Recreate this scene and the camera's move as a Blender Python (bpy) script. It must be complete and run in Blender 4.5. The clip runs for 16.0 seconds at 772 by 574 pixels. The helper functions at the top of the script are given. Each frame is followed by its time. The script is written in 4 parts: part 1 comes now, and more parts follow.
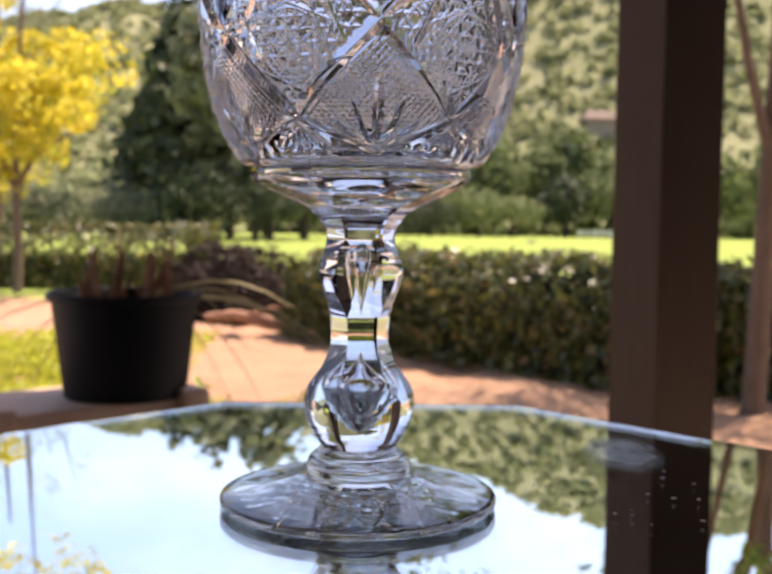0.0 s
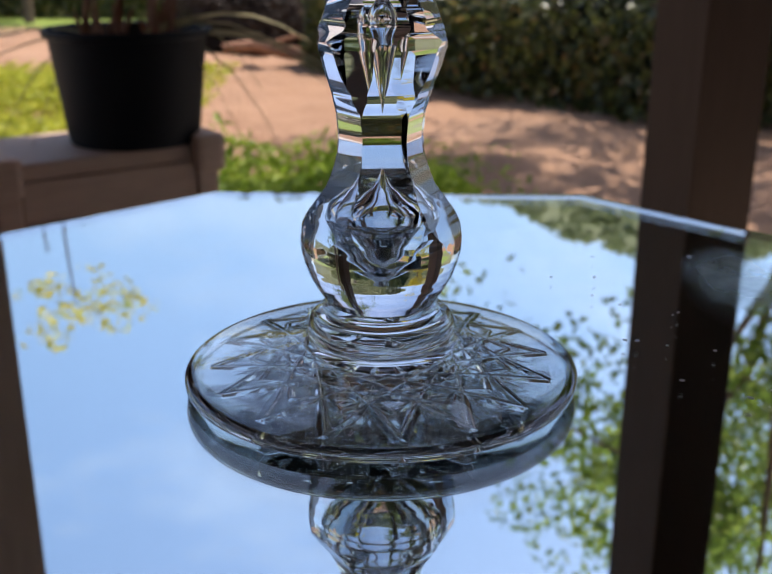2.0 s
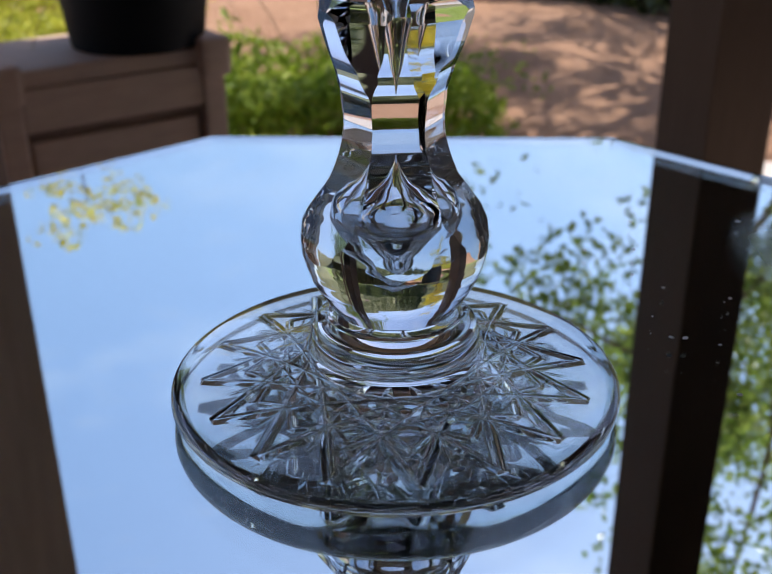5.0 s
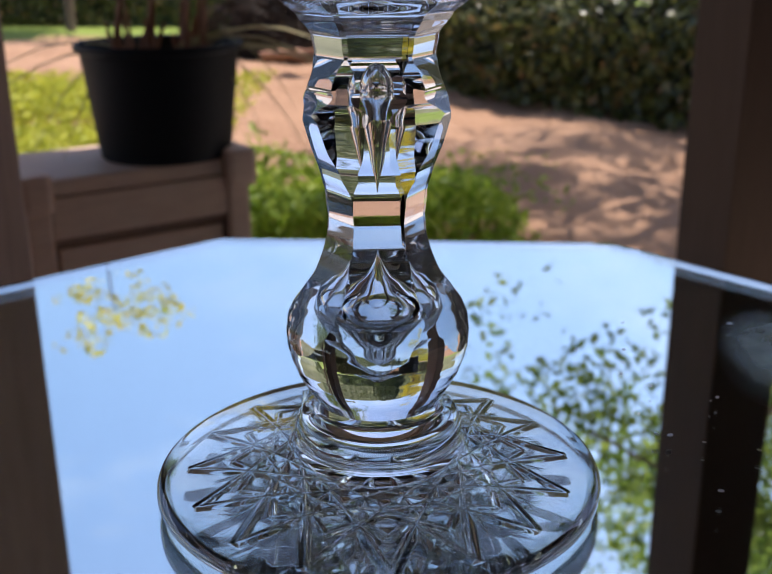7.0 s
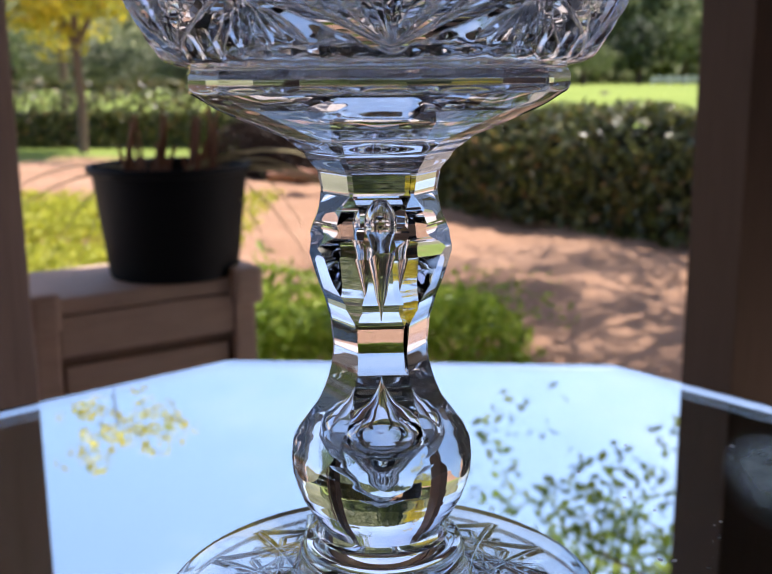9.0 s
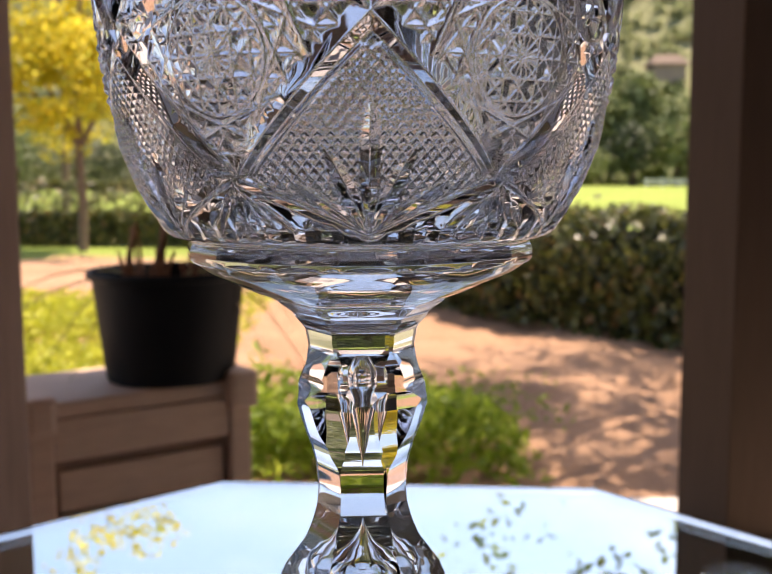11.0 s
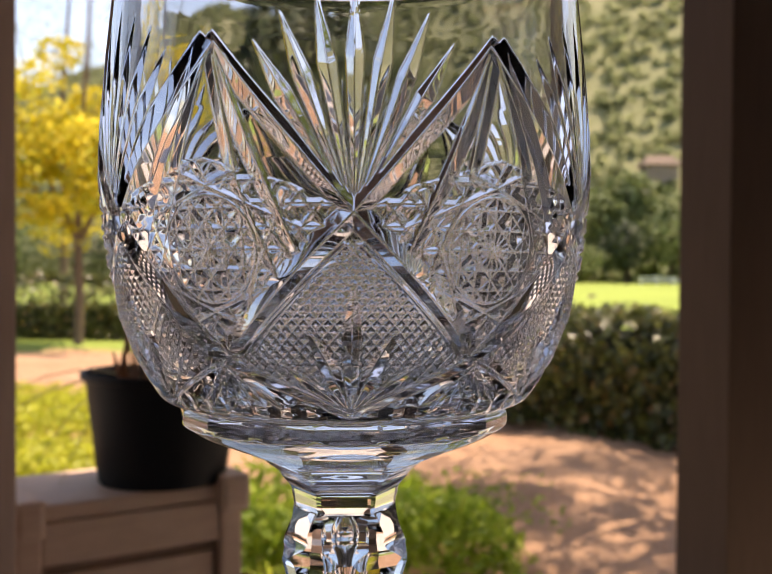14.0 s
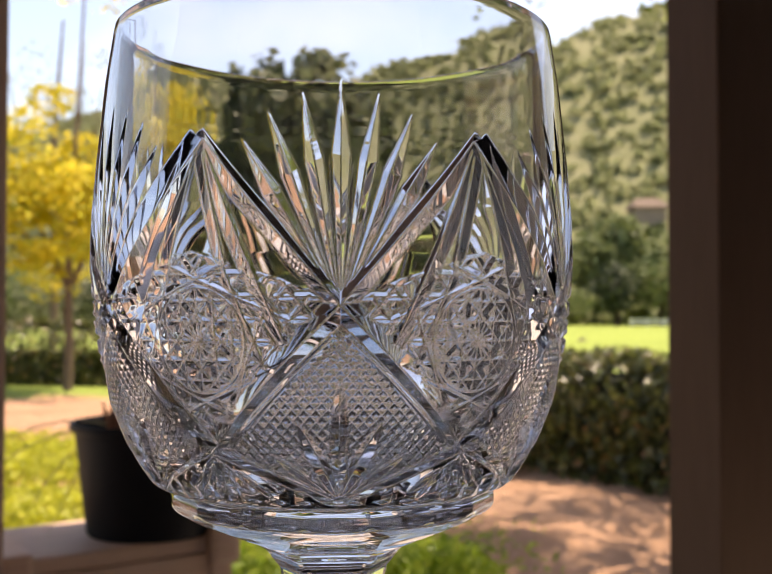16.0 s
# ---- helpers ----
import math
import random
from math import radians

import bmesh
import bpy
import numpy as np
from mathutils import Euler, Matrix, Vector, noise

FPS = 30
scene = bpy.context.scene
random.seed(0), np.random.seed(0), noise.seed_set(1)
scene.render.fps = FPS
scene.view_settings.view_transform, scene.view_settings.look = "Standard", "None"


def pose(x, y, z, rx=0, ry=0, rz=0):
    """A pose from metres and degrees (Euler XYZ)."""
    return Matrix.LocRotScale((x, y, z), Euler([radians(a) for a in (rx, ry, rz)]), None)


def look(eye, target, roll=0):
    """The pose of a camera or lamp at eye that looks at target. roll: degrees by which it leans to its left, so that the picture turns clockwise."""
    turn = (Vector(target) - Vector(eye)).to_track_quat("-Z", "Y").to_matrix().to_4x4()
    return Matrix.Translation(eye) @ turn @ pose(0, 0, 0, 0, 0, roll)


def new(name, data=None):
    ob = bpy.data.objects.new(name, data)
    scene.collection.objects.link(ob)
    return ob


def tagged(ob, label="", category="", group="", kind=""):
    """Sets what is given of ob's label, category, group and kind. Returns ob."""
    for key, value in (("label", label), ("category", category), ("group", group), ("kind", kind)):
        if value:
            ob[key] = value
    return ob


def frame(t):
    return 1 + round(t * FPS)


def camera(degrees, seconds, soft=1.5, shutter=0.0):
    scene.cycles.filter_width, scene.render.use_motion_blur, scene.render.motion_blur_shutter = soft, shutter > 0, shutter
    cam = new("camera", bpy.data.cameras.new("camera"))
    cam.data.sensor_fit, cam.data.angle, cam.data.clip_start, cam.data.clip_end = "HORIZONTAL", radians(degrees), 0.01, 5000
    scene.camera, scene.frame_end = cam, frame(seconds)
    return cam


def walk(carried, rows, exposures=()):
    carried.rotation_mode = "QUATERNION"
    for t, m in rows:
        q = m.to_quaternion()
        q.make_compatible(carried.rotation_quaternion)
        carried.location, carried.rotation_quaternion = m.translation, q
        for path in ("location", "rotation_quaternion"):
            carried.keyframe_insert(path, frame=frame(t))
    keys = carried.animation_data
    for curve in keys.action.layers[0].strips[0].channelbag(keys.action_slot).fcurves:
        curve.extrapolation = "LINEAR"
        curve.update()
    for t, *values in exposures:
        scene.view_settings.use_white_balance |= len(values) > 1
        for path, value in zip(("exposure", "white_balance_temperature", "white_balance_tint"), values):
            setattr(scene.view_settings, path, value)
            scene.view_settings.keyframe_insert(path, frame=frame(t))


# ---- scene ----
FOV_DEGREES = 42.29
cam = camera(FOV_DEGREES, 16.0, soft=0.55)
cam.data.dof.use_dof = True
cam.data.dof.focus_distance = 0.194
cam.data.dof.aperture_fstop = 33.0
PATH = [
    (0, pose(-0.0153, -0.3310, 0.0936, 86.28, -0.68, -4.08)),
    (0.5, pose(-0.0147, -0.3044, 0.0807, 84.73, -0.49, -4.06)),
    (1, pose(-0.0114, -0.2755, 0.0847, 79.72, -0.53, -3.81)),
    (1.5, pose(-0.0126, -0.2451, 0.0989, 74.47, -0.25, -3.36)),
    (2, pose(-0.0094, -0.2192, 0.0978, 70.85, 0.01, -2.75)),
    (2.5, pose(-0.0118, -0.1989, 0.1032, 66.31, -0.00, -2.72)),
    (3, pose(-0.0088, -0.1829, 0.1045, 63.46, 0.14, -2.72)),
    (5.5, pose(-0.0080, -0.1813, 0.1078, 66.25, 0.33, -1.95)),
    (6, pose(-0.0075, -0.1811, 0.1065, 68.28, 0.26, -1.65)),
    (6.5, pose(-0.0029, -0.1870, 0.1089, 69.54, 0.34, -1.13)),
    (7, pose(-0.0000, -0.1886, 0.1065, 71.20, 0.36, -0.65)),
    (7.5, pose(0.0013, -0.1898, 0.1079, 73.46, 0.58, -0.32)),
    (8, pose(0.0010, -0.1899, 0.1095, 75.30, 0.81, -0.18)),
    (8.5, pose(0.0007, -0.1934, 0.1104, 76.42, 0.65, -0.23)),
    (9, pose(0.0003, -0.1937, 0.1102, 77.86, 0.48, -0.37)),
    (11.5, pose(0.0066, -0.2146, 0.1261, 84.76, 0.19, -0.50)),
    (12, pose(0.0102, -0.2163, 0.1241, 85.88, 0.28, -0.38)),
    (12.5, pose(0.0088, -0.2172, 0.1291, 86.67, -0.04, -0.42)),
    (13, pose(0.0075, -0.2207, 0.1351, 87.49, -0.29, -0.53)),
    (13.5, pose(0.0064, -0.2229, 0.1371, 88.25, -0.29, -0.63)),
    (14, pose(0.0061, -0.2222, 0.1403, 88.95, -0.35, -0.72)),
    (14.5, pose(0.0062, -0.2258, 0.1437, 89.60, 0.06, -0.73)),
    (15, pose(0.0055, -0.2246, 0.1477, 90.26, 0.23, -0.87)),
    (15.5, pose(0.0066, -0.2245, 0.1484, 90.88, 0.15, -1.09)),
    (16, pose(0.0068, -0.2260, 0.1488, 91.44, -0.04, -1.25)),
]
walk(cam, PATH, exposures=[(0, 1.24, 7650, 26), (1.0, 1.15, 7550, 21), (1.5, 0.73, 6800, 18), (2.0, 0.54, 6600, 16), (3.0, 0.5, 6500, 16), (6.5, 0.58, 6500, 17), (8.0, 0.82, 6650, 18), (9.0, 0.95, 6550, 20),
                          (11.5, 1.24, 8250, 22), (13.0, 1.17, 8400, 21), (16.0, 1.08, 8500, 22)])

# ---- light ----
SUN_ELEVATION, SUN_AZIMUTH = 63.0, 50.0      # degrees; azimuth from +y towards +x
world = bpy.data.worlds.new("sky")
scene.world = world
world.use_nodes = True
wn = world.node_tree.nodes
wn.clear()
w_out = wn.new("ShaderNodeOutputWorld")
w_bg = wn.new("ShaderNodeBackground")
w_sky = wn.new("ShaderNodeTexSky")
w_sky.sky_type = "NISHITA"
w_sky.sun_disc = False
w_sky.sun_elevation = radians(SUN_ELEVATION)
w_sky.sun_rotation = radians(SUN_AZIMUTH)
w_sky.dust_density = 1.1
w_sky.ozone_density = 2.5
w_bg.inputs["Strength"].default_value = 0.15
w_dir = wn.new("ShaderNodeTexCoord")
w_map = wn.new("ShaderNodeMapping")
w_map.inputs["Scale"].default_value = (1.0, 1.0, 2.6)
w_cloud = wn.new("ShaderNodeTexNoise")
w_cloud.inputs["Scale"].default_value = 2.2
w_cloud.inputs["Detail"].default_value = 7
w_cloud.inputs["Roughness"].default_value = 0.58
w_thin = wn.new("ShaderNodeMapRange")
w_thin.inputs["From Min"].default_value = 0.52
w_thin.inputs["From Max"].default_value = 0.80
w_thin.inputs["To Max"].default_value = 0.4
w_mix = wn.new("ShaderNodeMix")
w_mix.data_type = "RGBA"
w_mix.inputs["B"].default_value = (6.5, 6.8, 7.2, 1)      # thin white cloud
for a, b in ((w_dir.outputs["Generated"], w_map.inputs["Vector"]), (w_map.outputs[0], w_cloud.inputs["Vector"]), (w_cloud.outputs[0], w_thin.inputs["Value"]),
             (w_thin.outputs[0], w_mix.inputs["Factor"]), (w_sky.outputs[0], w_mix.inputs["A"]), (w_mix.outputs["Result"], w_bg.inputs["Color"])):
    world.node_tree.links.new(a, b)
world.node_tree.links.new(w_bg.outputs[0], w_out.inputs["Surface"])

sun = new("sun", bpy.data.lights.new("sun", "SUN"))
sun.data.energy = 5.0
sun.data.angle = radians(0.53)
sun.data.color = (1.0, 0.95, 0.86)
_e, _a = radians(SUN_ELEVATION), radians(SUN_AZIMUTH)
sun.matrix_world = look((math.sin(_a) * math.cos(_e) * 50, math.cos(_a) * math.cos(_e) * 50, math.sin(_e) * 50), (0, 0, 0))


# ---- materials ----
def material(name):
    m = bpy.data.materials.new(name)
    m.use_nodes = True
    m.node_tree.nodes.clear()
    out = m.node_tree.nodes.new("ShaderNodeOutputMaterial")
    return m, m.node_tree.nodes, m.node_tree.links, out


def ramp(nodes, stops):
    r = nodes.new("ShaderNodeValToRGB")
    els = r.color_ramp.elements
    while len(els) < len(stops):
        els.new(0.5)
    for e, (p, c) in zip(els, stops):
        e.position, e.color = p, (*c, 1)
    return r


def noise_node(nodes, links, scale, detail=4.0, rough=0.55, coords="Object"):
    tc = nodes.new("ShaderNodeTexCoord")
    n = nodes.new("ShaderNodeTexNoise")
    n.inputs["Scale"].default_value = scale
    n.inputs["Detail"].default_value = detail
    n.inputs["Roughness"].default_value = rough
    links.new(tc.outputs[coords], n.inputs["Vector"])
    return n


def rough_surface(name, stops, scale, fine_scale, roughness=0.8, bump=0.3, bump_distance=0.002, spec=0.3, stretch=None, coords="Object"):
    """A solid with coarse colour variation, a finer grain over it, and relief."""
    m, n, l, out = material(name)
    p = n.new("ShaderNodeBsdfPrincipled")
    a = noise_node(n, l, scale, 5, 0.6, coords)
    b = noise_node(n, l, fine_scale, 6, 0.65, coords)
    if stretch:
        for node in (a, b):
            mp = n.new("ShaderNodeMapping")
            mp.inputs["Scale"].default_value = stretch
            src = node.inputs["Vector"].links[0].from_socket
            l.new(src, mp.inputs["Vector"])
            l.new(mp.outputs[0], node.inputs["Vector"])
    mix = n.new("ShaderNodeMath")
    mix.operation = "MULTIPLY_ADD"
    mix.inputs[1].default_value = 0.5
    half = n.new("ShaderNodeMath")
    half.operation = "MULTIPLY"
    half.inputs[1].default_value = 0.5
    l.new(a.outputs[0], half.inputs[0])
    l.new(b.outputs[0], mix.inputs[0])
    l.new(half.outputs[0], mix.inputs[2])
    r = ramp(n, stops)
    l.new(mix.outputs[0], r.inputs[0])
    l.new(r.outputs[0], p.inputs["Base Color"])
    p.inputs["Roughness"].default_value = roughness
    p.inputs["Specular IOR Level"].default_value = spec
    bp = n.new("ShaderNodeBump")
    bp.inputs["Strength"].default_value = bump
    bp.inputs["Distance"].default_value = bump_distance
    l.new(b.outputs[0], bp.inputs["Height"])
    l.new(bp.outputs[0], p.inputs["Normal"])
    l.new(p.outputs[0], out.inputs["Surface"])
    return m


def leaf_material(name, stops, roughness=0.4, through_light=0.35, spec=0.5):
    m, n, l, out = material(name)
    g = n.new("ShaderNodeNewGeometry")
    r = ramp(n, stops)
    l.new(g.outputs["Random Per Island"], r.inputs[0])
    p = n.new("ShaderNodeBsdfPrincipled")
    p.inputs["Roughness"].default_value = roughness
    p.inputs["Specular IOR Level"].default_value = spec
    l.new(r.outputs[0], p.inputs["Base Color"])
    t = n.new("ShaderNodeBsdfTranslucent")
    l.new(r.outputs[0], t.inputs["Color"])
    mx = n.new("ShaderNodeMixShader")
    mx.inputs[0].default_value = through_light
    l.new(p.outputs[0], mx.inputs[1])
    l.new(t.outputs[0], mx.inputs[2])
    l.new(mx.outputs[0], out.inputs["Surface"])
    return m


def glass_material(name, ior, roughness, tint):
    m, n, l, out = material(name)
    g = n.new("ShaderNodeBsdfGlass")
    g.inputs["IOR"].default_value = ior
    g.inputs["Roughness"].default_value = roughness
    g.inputs["Color"].default_value = (*tint, 1)
    l.new(g.outputs[0], out.inputs["Surface"])
    return m


# grey tint darkens bowl and stem in place of shade
CRYSTAL = glass_material("crystal", 1.546, 0.0, (0.896, 0.900, 0.918))
# the same crystal tinted paler, so that the foot looks brighter lit
BRIGHTENED_FOOT_CRYSTAL = glass_material("brightened_foot_crystal", 1.546, 0.02, (0.975, 0.982, 0.985))
PLATE = glass_material("plate_glass", 1.5, 0.0, (0.96, 0.985, 0.98))

m_, n_, l_, o_ = material("silvering")
p_ = n_.new("ShaderNodeBsdfPrincipled")
p_.inputs["Base Color"].default_value = (0.93, 0.95, 0.95, 1)
p_.inputs["Metallic"].default_value = 1
p_.inputs["Roughness"].default_value = 0.0
l_.new(p_.outputs[0], o_.inputs["Surface"])
SILVER = m_

POST_WOOD = rough_surface("painted_post", [(0.3, (0.034, 0.0205, 0.0135)), (0.7, (0.055, 0.034, 0.0235))], 3, 40, 0.7, 0.35, 0.001, 0.12, (1, 1, 0.12))
# lighter than the other post: light falling on it is put into the colour
BRIGHTENED_POST = rough_surface("brightened_post_paint", [(0.3, (0.20, 0.125, 0.09)), (0.55, (0.29, 0.185, 0.14)), (0.75, (0.39, 0.26, 0.20))], 4, 45, 0.7, 0.4, 0.001, 0.2, (1, 1, 0.12))
BENCH_WOOD = rough_surface("weathered_bench_wood", [(0.25, (0.42, 0.29, 0.215)), (0.55, (0.57, 0.40, 0.30)), (0.8, (0.67, 0.49, 0.38))], 5, 60, 0.65, 0.4, 0.001, 0.3, (0.25, 1, 1))
# bench wood darkened: the shade in the grooves is put into its colour
GROOVE_SHADE = rough_surface("groove_shade_wood", [(0.3, (0.22, 0.14, 0.105)), (0.7, (0.32, 0.21, 0.16))], 5, 60, 0.8, 0.3, 0.001)
POT_PLASTIC = rough_surface("black_nursery_plastic", [(0.3, (0.006, 0.006, 0.007)), (0.8, (0.012, 0.011, 0.011))], 6, 90, 0.6, 0.15, 0.0006, 0.15)
SOIL = rough_surface("potting_soil", [(0.3, (0.03, 0.02, 0.013)), (0.7, (0.10, 0.065, 0.045))], 30, 150, 0.95, 0.9, 0.006)
BARK = rough_surface("pale_bark", [(0.25, (0.085, 0.055, 0.038)), (0.6, (0.165, 0.115, 0.08)), (0.85, (0.26, 0.19, 0.14))], 4, 22, 0.85, 0.7, 0.006, 0.2, (1, 1, 0.3))
DARK_BARK = rough_surface("dark_bark", [(0.3, (0.05, 0.035, 0.025)), (0.7, (0.12, 0.085, 0.06))], 2, 12, 0.9, 0.6, 0.01)
DRY_STALK = rough_surface("dry_stalk", [(0.3, (0.20, 0.09, 0.05)), (0.6, (0.34, 0.17, 0.10)), (0.8, (0.46, 0.28, 0.17))], 15, 90, 0.75, 0.3, 0.001)
PALE_STALK = rough_surface("pale_frond", [(0.3, (0.38, 0.33, 0.16)), (0.7, (0.58, 0.52, 0.34))], 15, 90, 0.7, 0.3, 0.001)
STUCCO = rough_surface("stucco", [(0.3, (0.33, 0.325, 0.32)), (0.7, (0.42, 0.415, 0.41))], 1.2, 60, 0.9, 0.5, 0.003)
ROOF_WOOD = rough_surface("roof_boards", [(0.3, (0.11, 0.10, 0.092)), (0.7, (0.18, 0.165, 0.152))], 2, 30, 0.75, 0.4, 0.002, 0.3, (0.2, 1, 1))
HUT_WALL = rough_surface("hut_plaster", [(0.3, (0.22, 0.175, 0.135)), (0.7, (0.29, 0.235, 0.18))], 0.4, 4, 0.9, 0.2, 0.02)
HUT_ROOF = rough_surface("hut_tiles", [(0.3, (0.10, 0.072, 0.055)), (0.7, (0.16, 0.115, 0.085))], 0.6, 6, 0.9, 0.4, 0.03)
FENCE_WHITE = rough_surface("white_fence_paint", [(0.3, (0.62, 0.62, 0.6)), (0.7, (0.75, 0.75, 0.73))], 1, 10, 0.7, 0.2, 0.002)
# near-black colour standing in for the shade between hedge leaves
HEDGE_SHADE = rough_surface("hedge_inner_shade", [(0.3, (0.010, 0.013, 0.006)), (0.7, (0.025, 0.03, 0.012))], 5, 40, 0.95, 0.8, 0.02)
HEDGE_LEAF = leaf_material("hedge_leaf", [(0.0, (0.035, 0.046, 0.012)), (0.5, (0.085, 0.10, 0.026)), (0.85, (0.17, 0.175, 0.045)), (1.0, (0.22, 0.13, 0.05))], 0.34, 0.42, 0.45)
DARK_LEAF = leaf_material("bronze_shrub_leaf", [(0.0, (0.015, 0.009, 0.006)), (0.6, (0.035, 0.021, 0.014)), (1.0, (0.065, 0.04, 0.025))], 0.6, 0.2, 0.2)
YELLOW_LEAF = leaf_material("yellow_blossom", [(0.0, (0.46, 0.38, 0.022)), (0.45, (0.64, 0.53, 0.05)), (0.75, (0.78, 0.67, 0.10)), (1.0, (0.34, 0.40, 0.06))], 0.5, 0.5, 0.2)
GREEN_LEAF = leaf_material("spring_leaf", [(0.0, (0.08, 0.13, 0.02)), (0.6, (0.16, 0.225, 0.04)), (1.0, (0.26, 0.31, 0.07))], 0.4, 0.62)
TREE_LEAF = leaf_material("far_tree_leaf", [(0.0, (0.08, 0.11, 0.04)), (0.6, (0.15, 0.19, 0.07)), (1.0, (0.24, 0.265, 0.11))], 0.6, 0.3, 0.2)
GREY_LEAF = leaf_material("grey_green_leaf", [(0.0, (0.11, 0.125, 0.075)), (0.6, (0.19, 0.205, 0.12)), (1.0, (0.27, 0.27, 0.165))], 0.6, 0.3, 0.2)
PINE_LEAF = leaf_material("dark_conifer_leaf", [(0.0, (0.024, 0.036, 0.018)), (0.6, (0.05, 0.068, 0.032)), (1.0, (0.085, 0.105, 0.048))], 0.6, 0.2, 0.2)
BRUSH_LEAF = leaf_material("hill_brush_leaf", [(0.0, (0.17, 0.20, 0.09)), (0.55, (0.25, 0.28, 0.135)), (1.0, (0.34, 0.35, 0.20))], 0.7, 0.55, 0.2)
# yellower, brighter copy of the weed leaf, with sunlight put into its colour
SUN_BRIGHTENED_LEAF = leaf_material("sun_brightened_weed_leaf", [(0.0, (0.30, 0.32, 0.03)), (0.6, (0.44, 0.46, 0.05)), (1.0, (0.58, 0.56, 0.09))], 0.5, 0.5, 0.3)
WEED_LEAF = leaf_material("weed_leaf", [(0.0, (0.16, 0.25, 0.022)), (0.6, (0.27, 0.37, 0.037)), (1.0, (0.40, 0.47, 0.07))], 0.5, 0.5, 0.3)


# ---- mesh helpers ----
def mesh_from(name, verts, faces, mat, smooth=False):
    """verts: (n, 3) array; faces: (m, k) array with k corners each."""
    me = bpy.data.meshes.new(name)
    verts = np.asarray(verts, dtype=np.float32)
    faces = np.asarray(faces, dtype=np.int32)
    k = faces.shape[1]
    me.vertices.add(len(verts))
    me.vertices.foreach_set("co", verts.ravel())
    me.loops.add(faces.size)
    me.loops.foreach_set("vertex_index", faces.ravel())
    me.polygons.add(len(faces))
    me.polygons.foreach_set("loop_start", np.arange(0, faces.size, k, dtype=np.int32))
    me.polygons.foreach_set("use_smooth", np.full(len(faces), smooth, dtype=bool))
    me.update(calc_edges=True)
    me.validate()
    me.materials.append(mat)
    return me


def part(name, bm, mat, parent=None, label="", smooth=False):
    """Links a bmesh (or a ready mesh) as one object, under parent if there is one."""
    if isinstance(bm, bmesh.types.BMesh):
        me = bpy.data.meshes.new(name)
        bm.to_mesh(me)
        bm.free()
        me.materials.append(mat)
        if smooth:
            me.polygons.foreach_set("use_smooth", np.ones(len(me.polygons), dtype=bool))
            me.set_sharp_from_angle(angle=radians(35))
    else:
        me = bm
    ob = new(name, me)
    if parent is not None:
        ob.parent = parent
    if label:
        tagged(ob, label)
    return ob


def thing(name, m, label, category, group="", kind=""):
    ob = new(name)
    ob.empty_display_size = 0.05
    ob.matrix_basis = m
    return tagged(ob, label, category, group, kind)


def box_bm(bm, lo, hi, bevel=0.0, m=None):
    """Adds a (bevelled) box to bm."""
    lo, hi = Vector(lo), Vector(hi)
    c, s = (lo + hi) / 2, hi - lo
    geo = bmesh.ops.create_cube(bm, size=1.0, matrix=Matrix.Translation(c) @ Matrix.Diagonal((*s, 1)))
    vs = geo["verts"]
    if bevel:
        edges = list({e for v in vs for e in v.link_edges})
        out = bmesh.ops.bevel(bm, geom=edges, offset=bevel, segments=2, affect="EDGES", profile=0.6)
        vs = list({v for f in out["faces"] for v in f.verts} | {v for v in vs if v.is_valid})
    if m is not None:
        bmesh.ops.transform(bm, matrix=m, verts=[v for v in vs if v.is_valid])
    return bm


def a_box(lo, hi, bevel=0.0):
    return box_bm(bmesh.new(), lo, hi, bevel)


def tube(points, radii, sides=8):
    """A tapered tube along points, closed at both ends."""
    bm = bmesh.new()
    rings = []
    pts = [Vector(p) for p in points]
    for i, p in enumerate(pts):
        d = (pts[min(i + 1, len(pts) - 1)] - pts[max(i - 1, 0)]).normalized()
        u = d.orthogonal().normalized() if i == 0 else (u - d * u.dot(d)).normalized()
        w = d.cross(u)
        rings.append([bm.verts.new(p + (u * math.cos(2 * math.pi * k / sides) + w * math.sin(2 * math.pi * k / sides)) * radii[i]) for k in range(sides)])
    for a, b in zip(rings, rings[1:]):
        for k in range(sides):
            bm.faces.new((a[k], a[(k + 1) % sides], b[(k + 1) % sides], b[k]))
    bm.faces.new(list(reversed(rings[0])))
    bm.faces.new(rings[-1])
    return bm


def join(into, other):
    """Adds bmesh other to bmesh into."""
    me = bpy.data.meshes.new("tmp")
    other.to_mesh(me)
    other.free()
    into.from_mesh(me)
    bpy.data.meshes.remove(me)
    return into


def lathe_mesh(name, rows, columns, radius_at, mat, smooth_angle):
    """rows: (radius, height) pairs; radius_at(theta, radius, height) arrays gives the cut radius."""
    rows = np.asarray(rows, dtype=float)
    th = np.linspace(0, 2 * math.pi, columns, endpoint=False)
    tt, rr = np.meshgrid(th, rows[:, 0])
    _, zz = np.meshgrid(th, rows[:, 1])
    r = radius_at(tt, rr, zz)
    v = np.stack([r * np.cos(tt), r * np.sin(tt), zz], -1).reshape(-1, 3)
    n = len(rows)
    i, k = np.meshgrid(np.arange(n - 1), np.arange(columns), indexing="ij")
    k2 = (k + 1) % columns
    f = np.stack([i * columns + k, i * columns + k2, (i + 1) * columns + k2, (i + 1) * columns + k], -1).reshape(-1, 4)
    me = mesh_from(name, v, f, mat, True)
    if smooth_angle:
        me.set_sharp_from_angle(angle=radians(smooth_angle))
    return me


